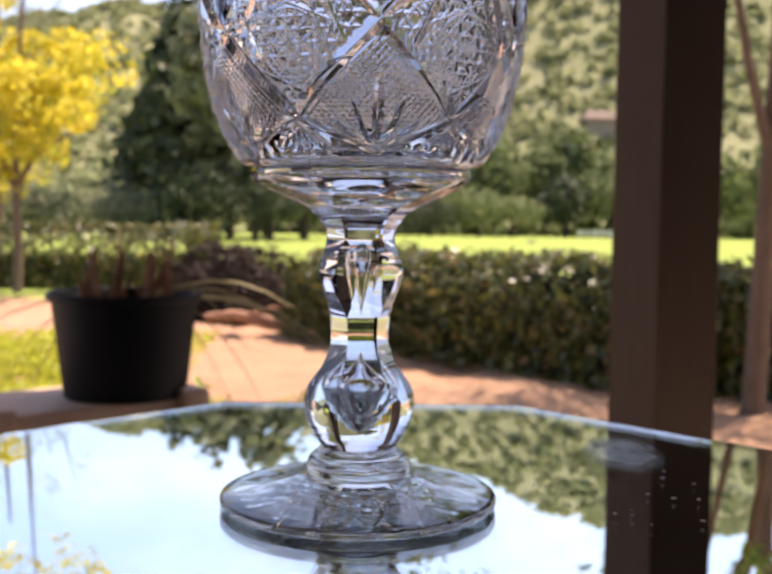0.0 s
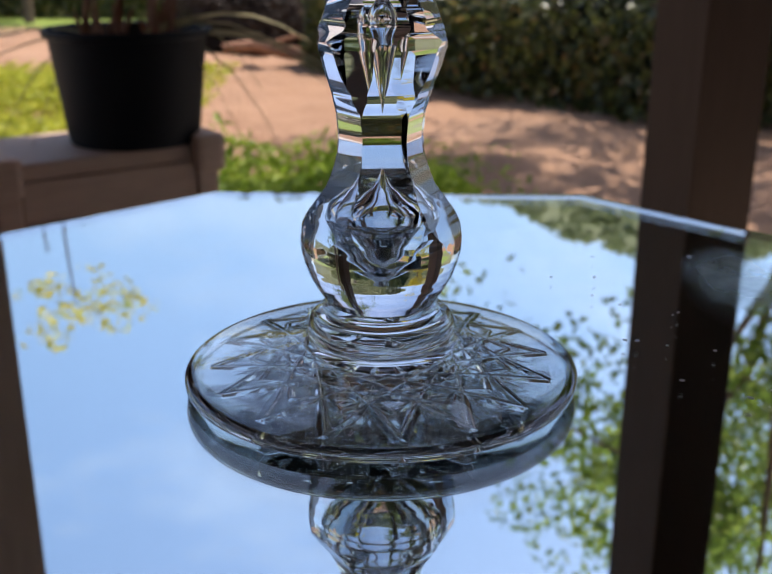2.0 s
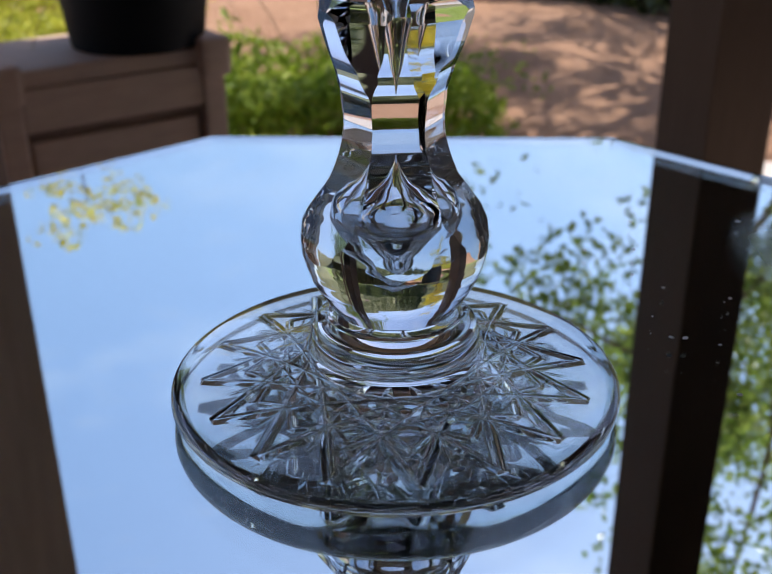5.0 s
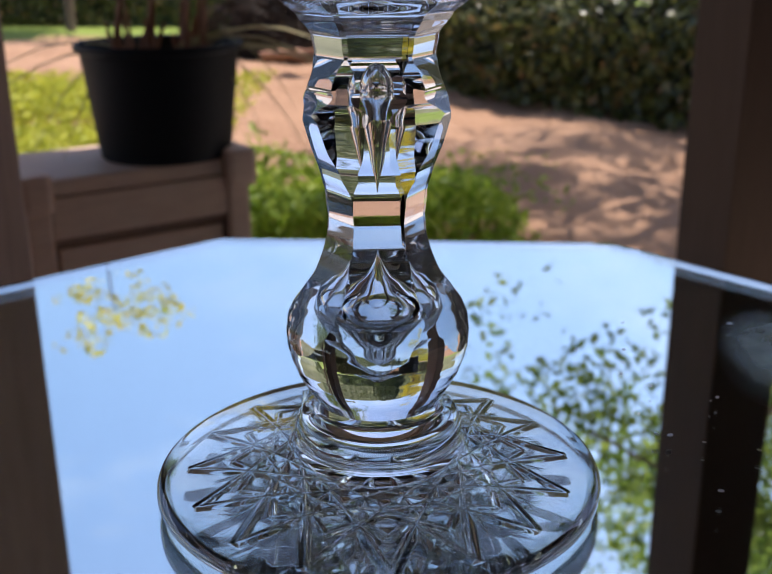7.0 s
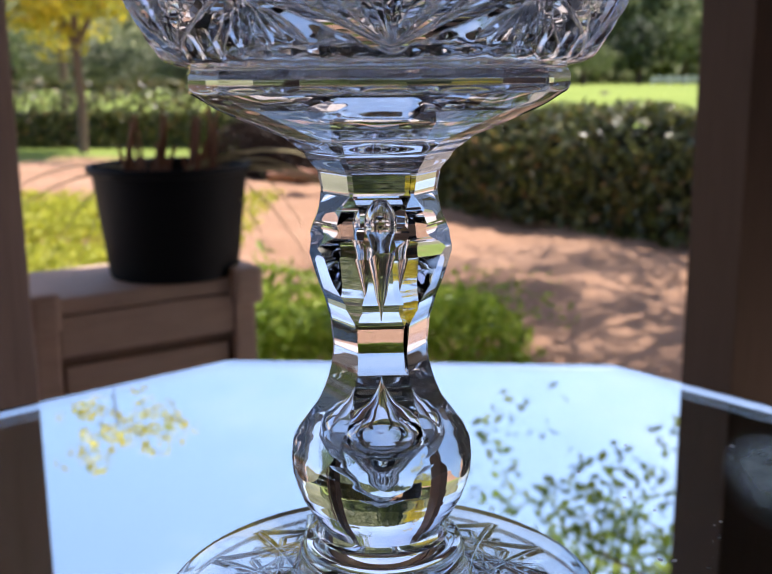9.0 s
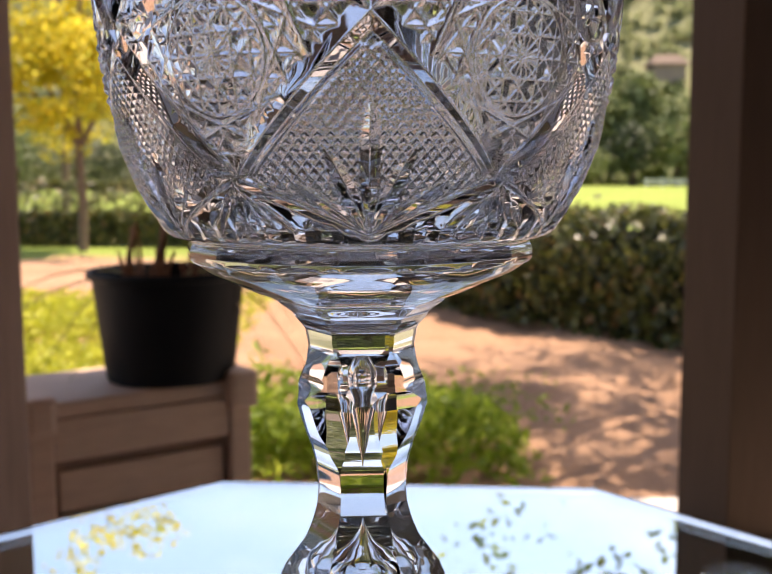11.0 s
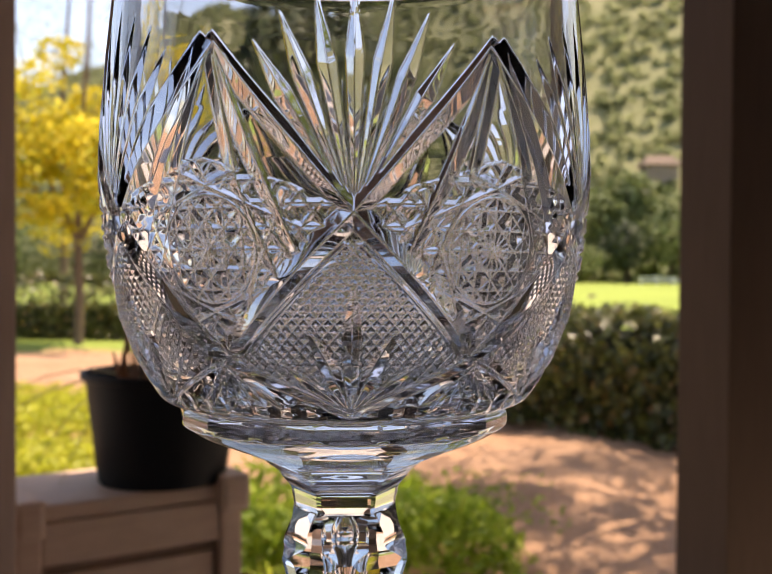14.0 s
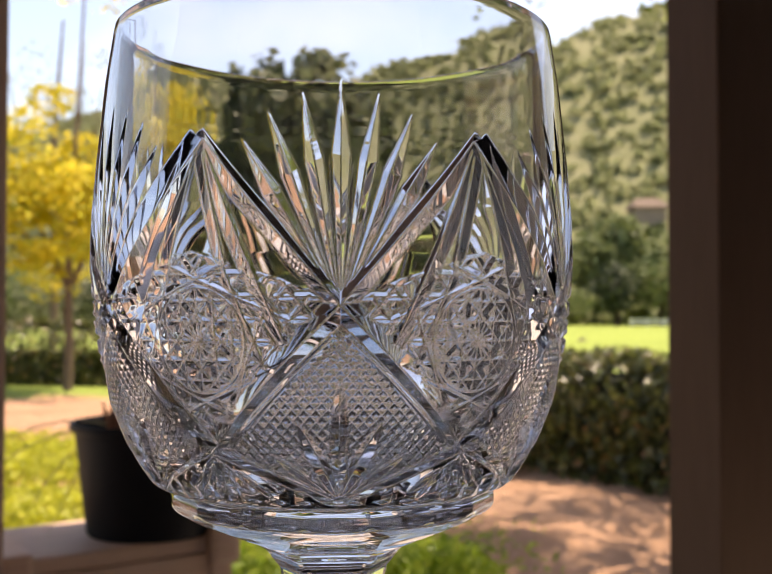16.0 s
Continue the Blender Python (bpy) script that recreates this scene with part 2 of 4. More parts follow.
def leaf_quads(rng, points, normals, size, jitter=0.9, slim=0.55):
    """Small tilted four-cornered leaves at points, facing roughly along normals."""
    n = len(points)
    nn = normals + rng.normal(0, jitter, (n, 3))
    nn /= np.linalg.norm(nn, axis=1, keepdims=True) + 1e-9
    a = np.cross(nn, rng.normal(0, 1, (n, 3)))
    a /= np.linalg.norm(a, axis=1, keepdims=True) + 1e-9
    b = np.cross(nn, a)
    s = (size * rng.uniform(0.55, 1.35, (n, 1)))
    bend = nn * s * 0.18
    v = np.stack([points - a * s, points - b * s * slim + bend, points + a * s, points + b * s * slim + bend], 1).reshape(-1, 3)
    f = np.arange(4 * n).reshape(-1, 4)
    return v, f


def lump_points(rng, n, centre, radii, lumps=7, low=-0.5, reach=(0.35, 0.72), size=(0.32, 0.55), lift=True):
    """Points and normals on a lumpy crown: several overlapping ellipsoids inside one large one."""
    c = rng.normal(0, 1, (lumps, 3))
    c /= np.linalg.norm(c, axis=1, keepdims=True)
    c *= rng.uniform(*reach, (lumps, 1))
    if lift:
        c[:, 2] = np.abs(c[:, 2]) * 1.0 - 0.25 * rng.uniform(0, 1, lumps)
    sizes = rng.uniform(*size, lumps)
    which = rng.integers(0, lumps, n)
    d = rng.normal(0, 1, (n, 3))
    d /= np.linalg.norm(d, axis=1, keepdims=True)
    d[:, 2] = np.where(d[:, 2] < low, -d[:, 2], d[:, 2])
    p = c[which] + d * sizes[which][:, None] * rng.uniform(0.72, 1.05, (n, 1))
    return p * np.asarray(radii) + np.asarray(centre), d


def smooth_step(a, b, v):
    t = np.clip((v - a) / (b - a), 0, 1)
    return t * t * (3 - 2 * t)


# ---- ground, one sheet to the horizon ----
def ground_z(x, y):
    """Height of the ground: level by the patio with low heaps of earth, then a lawn that falls away gently."""
    x, y = np.asarray(x, dtype=float), np.asarray(y, dtype=float)
    rise = 0.10 * np.exp(-(((x - 0.7) / 1.3) ** 2 + ((y - 4.9) / 0.7) ** 2)) + 0.05 * np.exp(-(((x + 2.6) / 1.5) ** 2 + ((y - 9.5) / 1.2) ** 2))
    return -0.955 + rise + 0.0075 * np.clip(y, 0, 10) - 0.0039 * np.clip(y - 10, 0, 86)



def ground_material():
    """Sandy earth and mulch near the patio, mown grass beyond it."""
    m, n, l, out = material("earth_and_lawn")
    geo = n.new("ShaderNodeNewGeometry")
    sep = n.new("ShaderNodeSeparateXYZ")
    l.new(geo.outputs["Position"], sep.inputs[0])
    a = noise_node(n, l, 1.3, 5, 0.6)
    b = noise_node(n, l, 45, 6, 0.7)
    earth = ramp(n, [(0.25, (0.23, 0.125, 0.075)), (0.5, (0.38, 0.225, 0.14)), (0.75, (0.49, 0.31, 0.205))])
    mixn = n.new("ShaderNodeMath")
    mixn.operation = "ADD"
    half_a = n.new("ShaderNodeMath")
    half_a.operation = "MULTIPLY"
    half_a.inputs[1].default_value = 0.45
    half_b = n.new("ShaderNodeMath")
    half_b.operation = "MULTIPLY"
    half_b.inputs[1].default_value = 0.55
    l.new(a.outputs[0], half_a.inputs[0])
    l.new(b.outputs[0], half_b.inputs[0])
    l.new(half_a.outputs[0], mixn.inputs[0])
    l.new(half_b.outputs[0], mixn.inputs[1])
    l.new(mixn.outputs[0], earth.inputs[0])
    g1 = noise_node(n, l, 0.25, 4, 0.6)
    g2 = noise_node(n, l, 25, 5, 0.7)
    grass = ramp(n, [(0.3, (0.135, 0.185, 0.04)), (0.55, (0.22, 0.285, 0.062)), (0.75, (0.31, 0.365, 0.10))])
    gm = n.new("ShaderNodeMath")
    gm.operation = "MULTIPLY_ADD"
    gm.inputs[1].default_value = 0.5
    gh = n.new("ShaderNodeMath")
    gh.operation = "MULTIPLY"
    gh.inputs[1].default_value = 0.5
    l.new(g1.outputs[0], gh.inputs[0])
    l.new(g2.outputs[0], gm.inputs[0])
    l.new(gh.outputs[0], gm.inputs[2])
    l.new(gm.outputs[0], grass.inputs[0])
    edge = n.new("ShaderNodeMath")          # wavering border between earth and lawn
    edge.operation = "MULTIPLY_ADD"
    edge.inputs[1].default_value = 2.5
    l.new(a.outputs[0], edge.inputs[0])
    l.new(sep.outputs["Y"], edge.inputs[2])
    lim = n.new("ShaderNodeMapRange")
    lim.inputs["From Min"].default_value = 12.6
    lim.inputs["From Max"].default_value = 13.6
    l.new(edge.outputs[0], lim.inputs["Value"])
    mx = n.new("ShaderNodeMix")
    mx.data_type = "RGBA"
    l.new(lim.outputs[0], mx.inputs["Factor"])
    l.new(earth.outputs[0], mx.inputs["A"])
    l.new(grass.outputs[0], mx.inputs["B"])
    p = n.new("ShaderNodeBsdfPrincipled")
    p.inputs["Roughness"].default_value = 0.95
    p.inputs["Specular IOR Level"].default_value = 0.1
    l.new(mx.outputs["Result"], p.inputs["Base Color"])
    bp = n.new("ShaderNodeBump")
    bp.inputs["Strength"].default_value = 0.8
    bp.inputs["Distance"].default_value = 0.03
    l.new(b.outputs[0], bp.inputs["Height"])
    l.new(bp.outputs[0], p.inputs["Normal"])
    l.new(p.outputs[0], out.inputs["Surface"])
    return m


def build_ground():
    rng = np.random.default_rng(3)
    ys = np.concatenate([np.linspace(-30, 1, 8), np.linspace(1.4, 12, 90), np.linspace(12.6, 110, 60), [160, 300, 700, 1500, 3000]])
    xs = np.concatenate([[-3000, -800, -200], np.linspace(-60, -8, 20), np.linspace(-7, 7, 110), np.linspace(8, 60, 20), [200, 800, 3000]])
    gx, gy = np.meshgrid(xs, ys)
    gz = ground_z(gx, gy)
    rough = (gy > 1.2) & (gy < 12.5) & (np.abs(gx) < 7.2)
    gz += np.where(rough, rng.normal(0, 0.012, gx.shape) + 0.02 * np.sin(gx * 5 + gy * 3) * np.sin(gy * 4.3 - gx), 0)
    v = np.stack([gx, gy, gz], -1).reshape(-1, 3)
    nx = len(xs)
    i, k = np.meshgrid(np.arange(len(ys) - 1), np.arange(nx - 1), indexing="ij")
    f = np.stack([i * nx + k, i * nx + k + 1, (i + 1) * nx + k + 1, (i + 1) * nx + k], -1).reshape(-1, 4)
    ob = part("ground", mesh_from("ground", v, f, ground_material(), True), None)
    tagged(ob, "sandy earth with mulch turning into sunlit mown lawn", "ground", kind="structure")


build_ground()


# ---- far hills with brush ----
def hill_z(x, y):
    """A long hill that climbs to the right."""
    q = x / np.maximum(y, 1)
    crest = np.interp(q, (-0.6, -0.19, 0.0, 0.113, 0.2, 0.283, 0.5), (0.158, 0.193, 0.208, 0.233, 0.278, 0.298, 0.318)) + 0.008 * np.sin(q * 23) + 0.004 * np.sin(q * 61)
    rise = smooth_step(100, 330, y) ** 2
    return -1.22 + (crest * 330 + 1.22) * rise + 1.6 * np.sin(x * 0.06) * np.sin(y * 0.05) * smooth_step(100, 200, y)


def build_hill():
    xs, ys = np.linspace(-260, 260, 90), np.linspace(97, 345, 60)
    gx, gy = np.meshgrid(xs, ys)
    gx = gx * gy / 220
    gz = hill_z(gx, gy)
    gz[0] -= 3
    v = np.stack([gx, gy, gz], -1).reshape(-1, 3)
    nx = len(xs)
    i, k = np.meshgrid(np.arange(len(ys) - 1), np.arange(nx - 1), indexing="ij")
    f = np.stack([i * nx + k, i * nx + k + 1, (i + 1) * nx + k + 1, (i + 1) * nx + k], -1).reshape(-1, 4)
    mat = rough_surface("dry_hillside", [(0.3, (0.13, 0.145, 0.07)), (0.5, (0.19, 0.195, 0.10)), (0.7, (0.265, 0.25, 0.148))], 0.03, 0.4, 0.95, 0.5, 0.3, 0.1)
    tagged(part("hillside", mesh_from("hillside", v, f, mat, True), None), "dry hillside under scattered green brush", "hill", kind="structure")
    rng = np.random.default_rng(11)
    vs, fs, at = [], [], 0
    for _ in range(8500):
        y = rng.uniform(104, 332)
        x = rng.uniform(-0.62, 0.62) * y
        if noise.noise(Vector((x * 0.02, y * 0.02, 0))) < -0.32:
            continue
        r = rng.uniform(1.2, 4.2) * (0.7 + 0.4 * (y < 190))
        p, nrm = lump_points(rng, 34, (x, y, float(hill_z(np.array(x), np.array(y))) + 0.2 * r), (r, r, r * 0.8), 4)
        q, f = leaf_quads(rng, p, nrm, r * 0.26, 0.5, 0.8)
        vs.append(q)
        fs.append(f + at)
        at += len(q)
    ob = part("hill_brush", mesh_from("hill_brush", np.concatenate(vs), np.concatenate(fs), BRUSH_LEAF), None)
    tagged(ob, "grey-green chaparral brush covering the far hillside", "brush", kind="stuff")


build_hill()


# ---- trees ----
def crown_mesh(rng, name, n, centre, radii, leaf, mat, lumps=9, jitter=0.7, slim=0.6, low=-0.5):
    p, nrm = lump_points(rng, n, centre, radii, lumps, low)
    v, f = leaf_quads(rng, p, nrm, leaf, jitter, slim)
    return mesh_from(name, v, f, mat)


def far_tree(seed, x, y, height, width, mat, label, trunk=0.25, n=1500, cone=False):
    rng = np.random.default_rng(seed)
    z = float(ground_z(x, y))
    t = thing("tree", pose(x, y, z - 0.1), label, "tree", "trees along the edge of the lawn")
    part("trunk", tube([(0, 0, 0), (0.1, 0, height * 0.3), (0, 0.1, height * 0.75)], [trunk, trunk * 0.8, trunk * 0.3], 8), DARK_BARK, t, smooth=True)
    if cone:
        k = rng.uniform(0, 1, n)
        a = rng.uniform(0, 2 * math.pi, n)
        rad = width / 2 * (1 - k) ** 0.7 * rng.uniform(0.6, 1.05, n) * (1 + 0.25 * np.sin(k * 40))
        p = np.stack([rad * np.cos(a), rad * np.sin(a), height * (0.04 + 0.96 * k)], -1)
        nrm = np.stack([np.cos(a), np.sin(a), np.full(n, 0.3)], -1)
        v, f = leaf_quads(rng, p, nrm, height * 0.035, 0.6, 0.6)
        part("crown", mesh_from("crown", v, f, mat), None, t)
    else:
        part("crown", crown_mesh(rng, "crown", n, (0, 0, height * 0.45), (width / 2, width / 2, height * 0.55), height * 0.035, mat, 15, 0.7, 0.75, -0.95), None, t)
    return t


ROUND, GREYISH, DARKISH = "round sunlit green oak at the edge of the lawn", "grey-green feathery tree at the edge of the lawn", "tall dark conifer at the edge of the lawn"
DENSE = "dense dark green oak at the edge of the lawn"
for k, (q, y, h, w, mat, lab, cone) in enumerate([
        (-0.15, 62, 10.8, 7.0, PINE_LEAF, DARKISH, True), (-0.172, 66, 9.2, 6.5, PINE_LEAF, DARKISH, True), (-0.105, 72, 19.5, 8.5, PINE_LEAF, "tall broad dark green tree at the edge of the lawn", False), (-0.05, 76, 17.0, 8.0, PINE_LEAF, "tall broad dark green tree at the edge of the lawn", False),
        (-0.125, 56, 4.6, 6.0, PINE_LEAF, DENSE, False), (-0.085, 60, 15.5, 7.5, GREY_LEAF, "tall feathery olive-green tree at the edge of the lawn", False), (-0.045, 62, 17.5, 8.0, GREY_LEAF, "tall feathery olive-green tree at the edge of the lawn", False), (-0.012, 70, 16.0, 7.0, PINE_LEAF, "tall broad dark green tree at the edge of the lawn", False), (-0.06, 58, 4.2, 7.0, PINE_LEAF, DENSE, False), (-0.01, 66, 6.4, 6.0, TREE_LEAF, ROUND, False),
        (-0.20, 58, 3.4, 6.0, GREY_LEAF, GREYISH, False), (-0.25, 60, 3.4, 6.5, PINE_LEAF, DENSE, False), (-0.30, 60, 4.0, 7.0, GREY_LEAF, GREYISH, False), (-0.36, 62, 4.5, 8.0, TREE_LEAF, ROUND, False),
        (0.03, 88, 5.5, 8.0, PINE_LEAF, DENSE, False), (0.075, 90, 4.6, 8.0, PINE_LEAF, DENSE, False), (0.115, 92, 4.2, 8.0, PINE_LEAF, DENSE, False), (0.06, 104, 8.5, 10.0, TREE_LEAF, ROUND, False), (0.12, 108, 9.0, 10.0, TREE_LEAF, ROUND, False),
        (0.165, 93, 5.2, 9.0, TREE_LEAF, ROUND, False), (0.20, 95, 4.6, 8.0, TREE_LEAF, ROUND, False), (0.255, 96, 6.6, 7.5, PINE_LEAF, DENSE, False), (0.175, 112, 12.5, 10.0, TREE_LEAF, ROUND, False), (0.23, 116, 12.0, 10.0, TREE_LEAF, ROUND, False), (0.265, 118, 14.5, 10.0, TREE_LEAF, ROUND, False),
        (0.30, 98, 8.0, 9.0, TREE_LEAF, ROUND, False), (0.35, 96, 9.0, 9.0, TREE_LEAF, ROUND, False), (0.41, 94, 9.5, 9.0, TREE_LEAF, ROUND, False), (0.46, 96, 10.0, 9.0, TREE_LEAF, ROUND, False)]):
    far_tree(100 + k, q * y, y, h, w, mat, lab, 0.25, 1700, cone)


def limb_tree(name, seed, base, trunk_pts, trunk_r, limbs, crown, label, bark, leaf_mat, leaf_size, leaf_n):
    """trunk_pts, limbs: points relative to base; crown: (centre, radii) clusters."""
    rng = np.random.default_rng(seed)
    t = thing(name, pose(*base), label, "tree")
    part("trunk", tube(trunk_pts, trunk_r, 10), bark, t, smooth=True)
    for pts, r in limbs:
        part("limb", tube(pts, [r * (1 - 0.75 * i / (len(pts) - 1)) for i in range(len(pts))], 7), bark, t, smooth=True)
    vs, fs, at = [], [], 0
    for centre, radii, share in crown:
        p, nrm = lump_points(rng, int(leaf_n * share), centre, radii, 46, -1, (0.15, 0.95), (0.10, 0.27), False)
        v, f = leaf_quads(rng, p, nrm, leaf_size, 0.9, 0.5)
        vs.append(v)
        fs.append(f + at)
        at += len(v)
    part("crown", mesh_from("crown", np.concatenate(vs), np.concatenate(fs), leaf_mat), None, t)
    return t


# the yellow flowering tree on the far side of the earth bed
limb_tree("yellow_tree", 21, (-3.92, 13.1, -0.91),
          [(0, 0, -0.1), (0.02, 0, 0.7), (0.0, 0, 1.35), (-0.02, 0, 1.6)], [0.07, 0.058, 0.052, 0.045],
          [([(0, 0, 1.35), (0.3, 0.1, 2.0), (0.75, 0.1, 2.9)], 0.05), ([(0, 0, 1.4), (-0.35, 0.05, 2.1), (-0.8, 0, 3.0)], 0.05), ([(0, 0, 1.5), (0.05, -0.1, 2.4), (0.1, 0, 3.6), (0.2, 0, 5.6)], 0.05),
           ([(0.2, 0.05, 1.8), (0.7, -0.1, 2.1), (1.2, -0.1, 2.2)], 0.03), ([(-0.2, 0, 1.8), (-0.8, 0.2, 2.2), (-1.3, 0.2, 2.6)], 0.03)],
          [((0.0, 0, 2.7), (2.1, 1.7, 1.55), 0.95), ((0.3, 0.1, 5.7), (1.1, 0.9, 0.62), 0.05)],
          "yellow flowering tree with a slender brown trunk beyond the earth bed", BARK, YELLOW_LEAF, 0.058, 8800)

# a thin, almost bare tree further back
limb_tree("bare_tree", 23, (-6.3, 20.0, -0.95),
          [(0, 0, -0.1), (0.1, 0, 2.0), (0.0, 0, 4.0), (0.2, 0, 7.0)], [0.10, 0.08, 0.06, 0.02],
          [([(0.05, 0, 2.2), (0.6, 0, 3.6), (1.0, 0, 5.6)], 0.04), ([(0.0, 0, 2.8), (-0.6, 0, 4.2), (-0.9, 0, 6.0)], 0.04), ([(0.0, 0, 3.6), (0.5, 0.2, 5.0), (0.6, 0.2, 6.6)], 0.03), ([(0.3, 0, 3.0), (1.1, 0, 3.9), (1.7, 0, 5.0)], 0.03), ([(0.8, 0, 4.6), (1.3, 0, 5.4), (1.5, 0, 6.2)], 0.02)],
          [((0.3, 0, 5.0), (1.7, 1.2, 1.6), 1.0)],
          "thin nearly bare tree with grey-brown branches", BARK, GREY_LEAF, 0.04, 1300)

# the slender trunk behind the right post, its boughs hanging over the patio's edge
limb_tree("patio_tree", 22, (2.31, 4.75, -0.94),
          [(0, 0, -0.05), (0.0, 0, 0.12), (0.02, 0, 0.7), (0.05, 0.0, 1.5), (0.09, 0.02, 2.2), (0.12, 0.0, 3.4)], [0.085, 0.062, 0.055, 0.05, 0.045, 0.03],
          [([(0.04, 0, 1.4), (-0.12, -0.05, 1.9), (-0.35, -0.1, 2.9), (-0.5, -0.4, 3.7)], 0.03), ([(0.06, 0, 1.7), (0.3, 0, 2.3), (0.7, -0.1, 3.2)], 0.028),
           ([(0.08, 0, 2.1), (-0.3, -0.5, 2.9), (-0.8, -0.7, 3.3), (-1.35, -0.65, 3.0)], 0.03), ([(0.1, 0, 2.4), (0.0, 0.6, 3.3), (-0.3, 1.0, 4.2)], 0.03), ([(0.12, 0, 3.2), (-0.1, -0.5, 4.0), (-0.4, -0.9, 4.7)], 0.025), ([(0.12, 0, 3.0), (0.6, 0.8, 3.8), (1.1, 1.6, 4.4)], 0.025)],
          [((-0.55, -0.6, 3.7), (0.8, 0.8, 0.7), 0.11), ((0.7, -0.1, 3.4), (0.8, 0.9, 0.9), 0.12), ((-0.1, 0.7, 4.3), (1.2, 1.1, 0.9), 0.31), ((-1.35, -0.6, 2.85), (0.72, 0.6, 0.6), 0.045), ((1.1, 1.6, 4.3), (1.2, 1.2, 0.8), 0.385), ((-0.25, -0.7, 2.75), (0.35, 0.4, 0.5), 0.04), ((-0.35, -0.9, 4.6), (0.8, 0.6, 0.7), 0.06)],
          "slender brown-barked tree with light green leaves behind the post", BARK, GREEN_LEAF, 0.031, 19000)


# ---- hedges and shrubs ----
def hedge(seed, start, end, depth, height, label, leaf=0.034, n=9000, mat=HEDGE_LEAF, shoulder=0.72, round_in=0.22):
    """A clipped hedge from start to end (x, y of its front's foot), depth behind that line."""
    rng = np.random.default_rng(seed)
    s, e = Vector((*start, 0)), Vector((*end, 0))
    length = (e - s).length
    ang = math.atan2(e.y - s.y, e.x - s.x)
    zs, ze = float(ground_z(*start)), float(ground_z(*end))
    t = thing("hedge", pose(s.x, s.y, 0, 0, 0, math.degrees(ang)), label, "hedge")

    def top(u):
        return zs + (ze - zs) * u / length + height

    # surface points: front, top, two ends
    w = np.array([length * height, length * depth, depth * height, depth * height])
    face = rng.choice(4, n, p=w / w.sum())
    u, v, h = rng.uniform(0, length, n), rng.uniform(0, depth, n), rng.uniform(0, 1, n)
    u = np.where(face == 2, 0, np.where(face == 3, length, u))
    v = np.where(face == 0, 0, np.where(face == 1, round_in + v * (depth - round_in) / depth, v))
    h = np.where(face == 1, 1, h)
    nrm = np.zeros((n, 3))
    nrm[face == 0, 1], nrm[face == 1, 2], nrm[face == 2, 0], nrm[face == 3, 0] = -1, 1, -1, 1
    bump_out = 0.035 * np.sin(u * 7 + h * 5) * np.sin(h * 9 + u * 3) + rng.normal(0, 0.03, n)
    curve = np.clip(h - shoulder, 0, 1) / (1 - shoulder)
    rnd = round_in * curve ** 1.6
    slope = (face == 0) & (curve > 0)
    nrm[slope, 2] = 2.0 * curve[slope]
    p = np.stack([u, v + np.where(face == 0, rnd, 0), (zs + (ze - zs) * u / length) + h * height - np.where(face == 1, 0.04 * (1 - np.clip(v / 0.3, 0, 1)), 0)], -1) + nrm * bump_out[:, None]
    vv, ff = leaf_quads(rng, p, nrm, leaf, 0.75, 0.62)
    part("foliage", mesh_from("foliage", vv, ff, mat), None, t)
    # dark block filling the hedge, painted as the shade behind its foliage
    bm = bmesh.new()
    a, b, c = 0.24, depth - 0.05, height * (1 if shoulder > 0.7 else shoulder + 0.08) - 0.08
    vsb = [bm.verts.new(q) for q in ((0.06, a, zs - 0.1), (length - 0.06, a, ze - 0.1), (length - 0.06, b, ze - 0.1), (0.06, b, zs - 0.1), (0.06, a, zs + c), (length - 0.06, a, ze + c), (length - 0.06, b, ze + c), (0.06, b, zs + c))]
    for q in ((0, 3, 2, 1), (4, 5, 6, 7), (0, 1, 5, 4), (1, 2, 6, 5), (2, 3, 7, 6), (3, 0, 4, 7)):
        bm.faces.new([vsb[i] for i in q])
    part("inner_shade_mass", bm, HEDGE_SHADE, t)
    return t


hedge(31, (-0.26, 8.2), (2.0, 5.05), 0.75, 0.70, "clipped dark green hedge with sunlit glossy top leaves", 0.034, 12000)
hedge(32, (2.08, 5.3), (4.6, 4.4), 0.75, 0.68, "clipped dark green hedge beyond the slender tree", 0.036, 7000)
hedge(33, (-6.2, 14.3), (-1.75, 13.6), 1.7, 0.84, "low clipped hedge with a sunlit rounded top beside the yellow tree", 0.042, 17000, HEDGE_LEAF, 0.55, 1.25)


def shrub(name, seed, x, y, z, radii, mat, leaf, n, label, core=None):
    rng = np.random.default_rng(seed)
    t = thing(name, pose(x, y, z), label, "shrub")
    d = rng.normal(0, 1, (n, 3))
    d /= np.linalg.norm(d, axis=1, keepdims=True)
    d[:, 2] = np.abs(d[:, 2])
    wob = 1 + 0.12 * np.sin(d[:, 0] * 7 + 1) * np.sin(d[:, 1] * 6 + d[:, 2] * 5) + rng.normal(0, 0.05, n)
    v, f = leaf_quads(rng, d * np.asarray(radii) * wob[:, None], d, leaf, 0.7, 0.5)
    part("foliage", mesh_from("foliage", v, f, mat), None, t)
    # solid filler whose dark colour plays the shade inside the shrub
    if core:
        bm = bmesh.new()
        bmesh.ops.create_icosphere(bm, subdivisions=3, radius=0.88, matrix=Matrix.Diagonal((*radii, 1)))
        part("inner_shade_mass", bm, core, t, smooth=True)
    return t


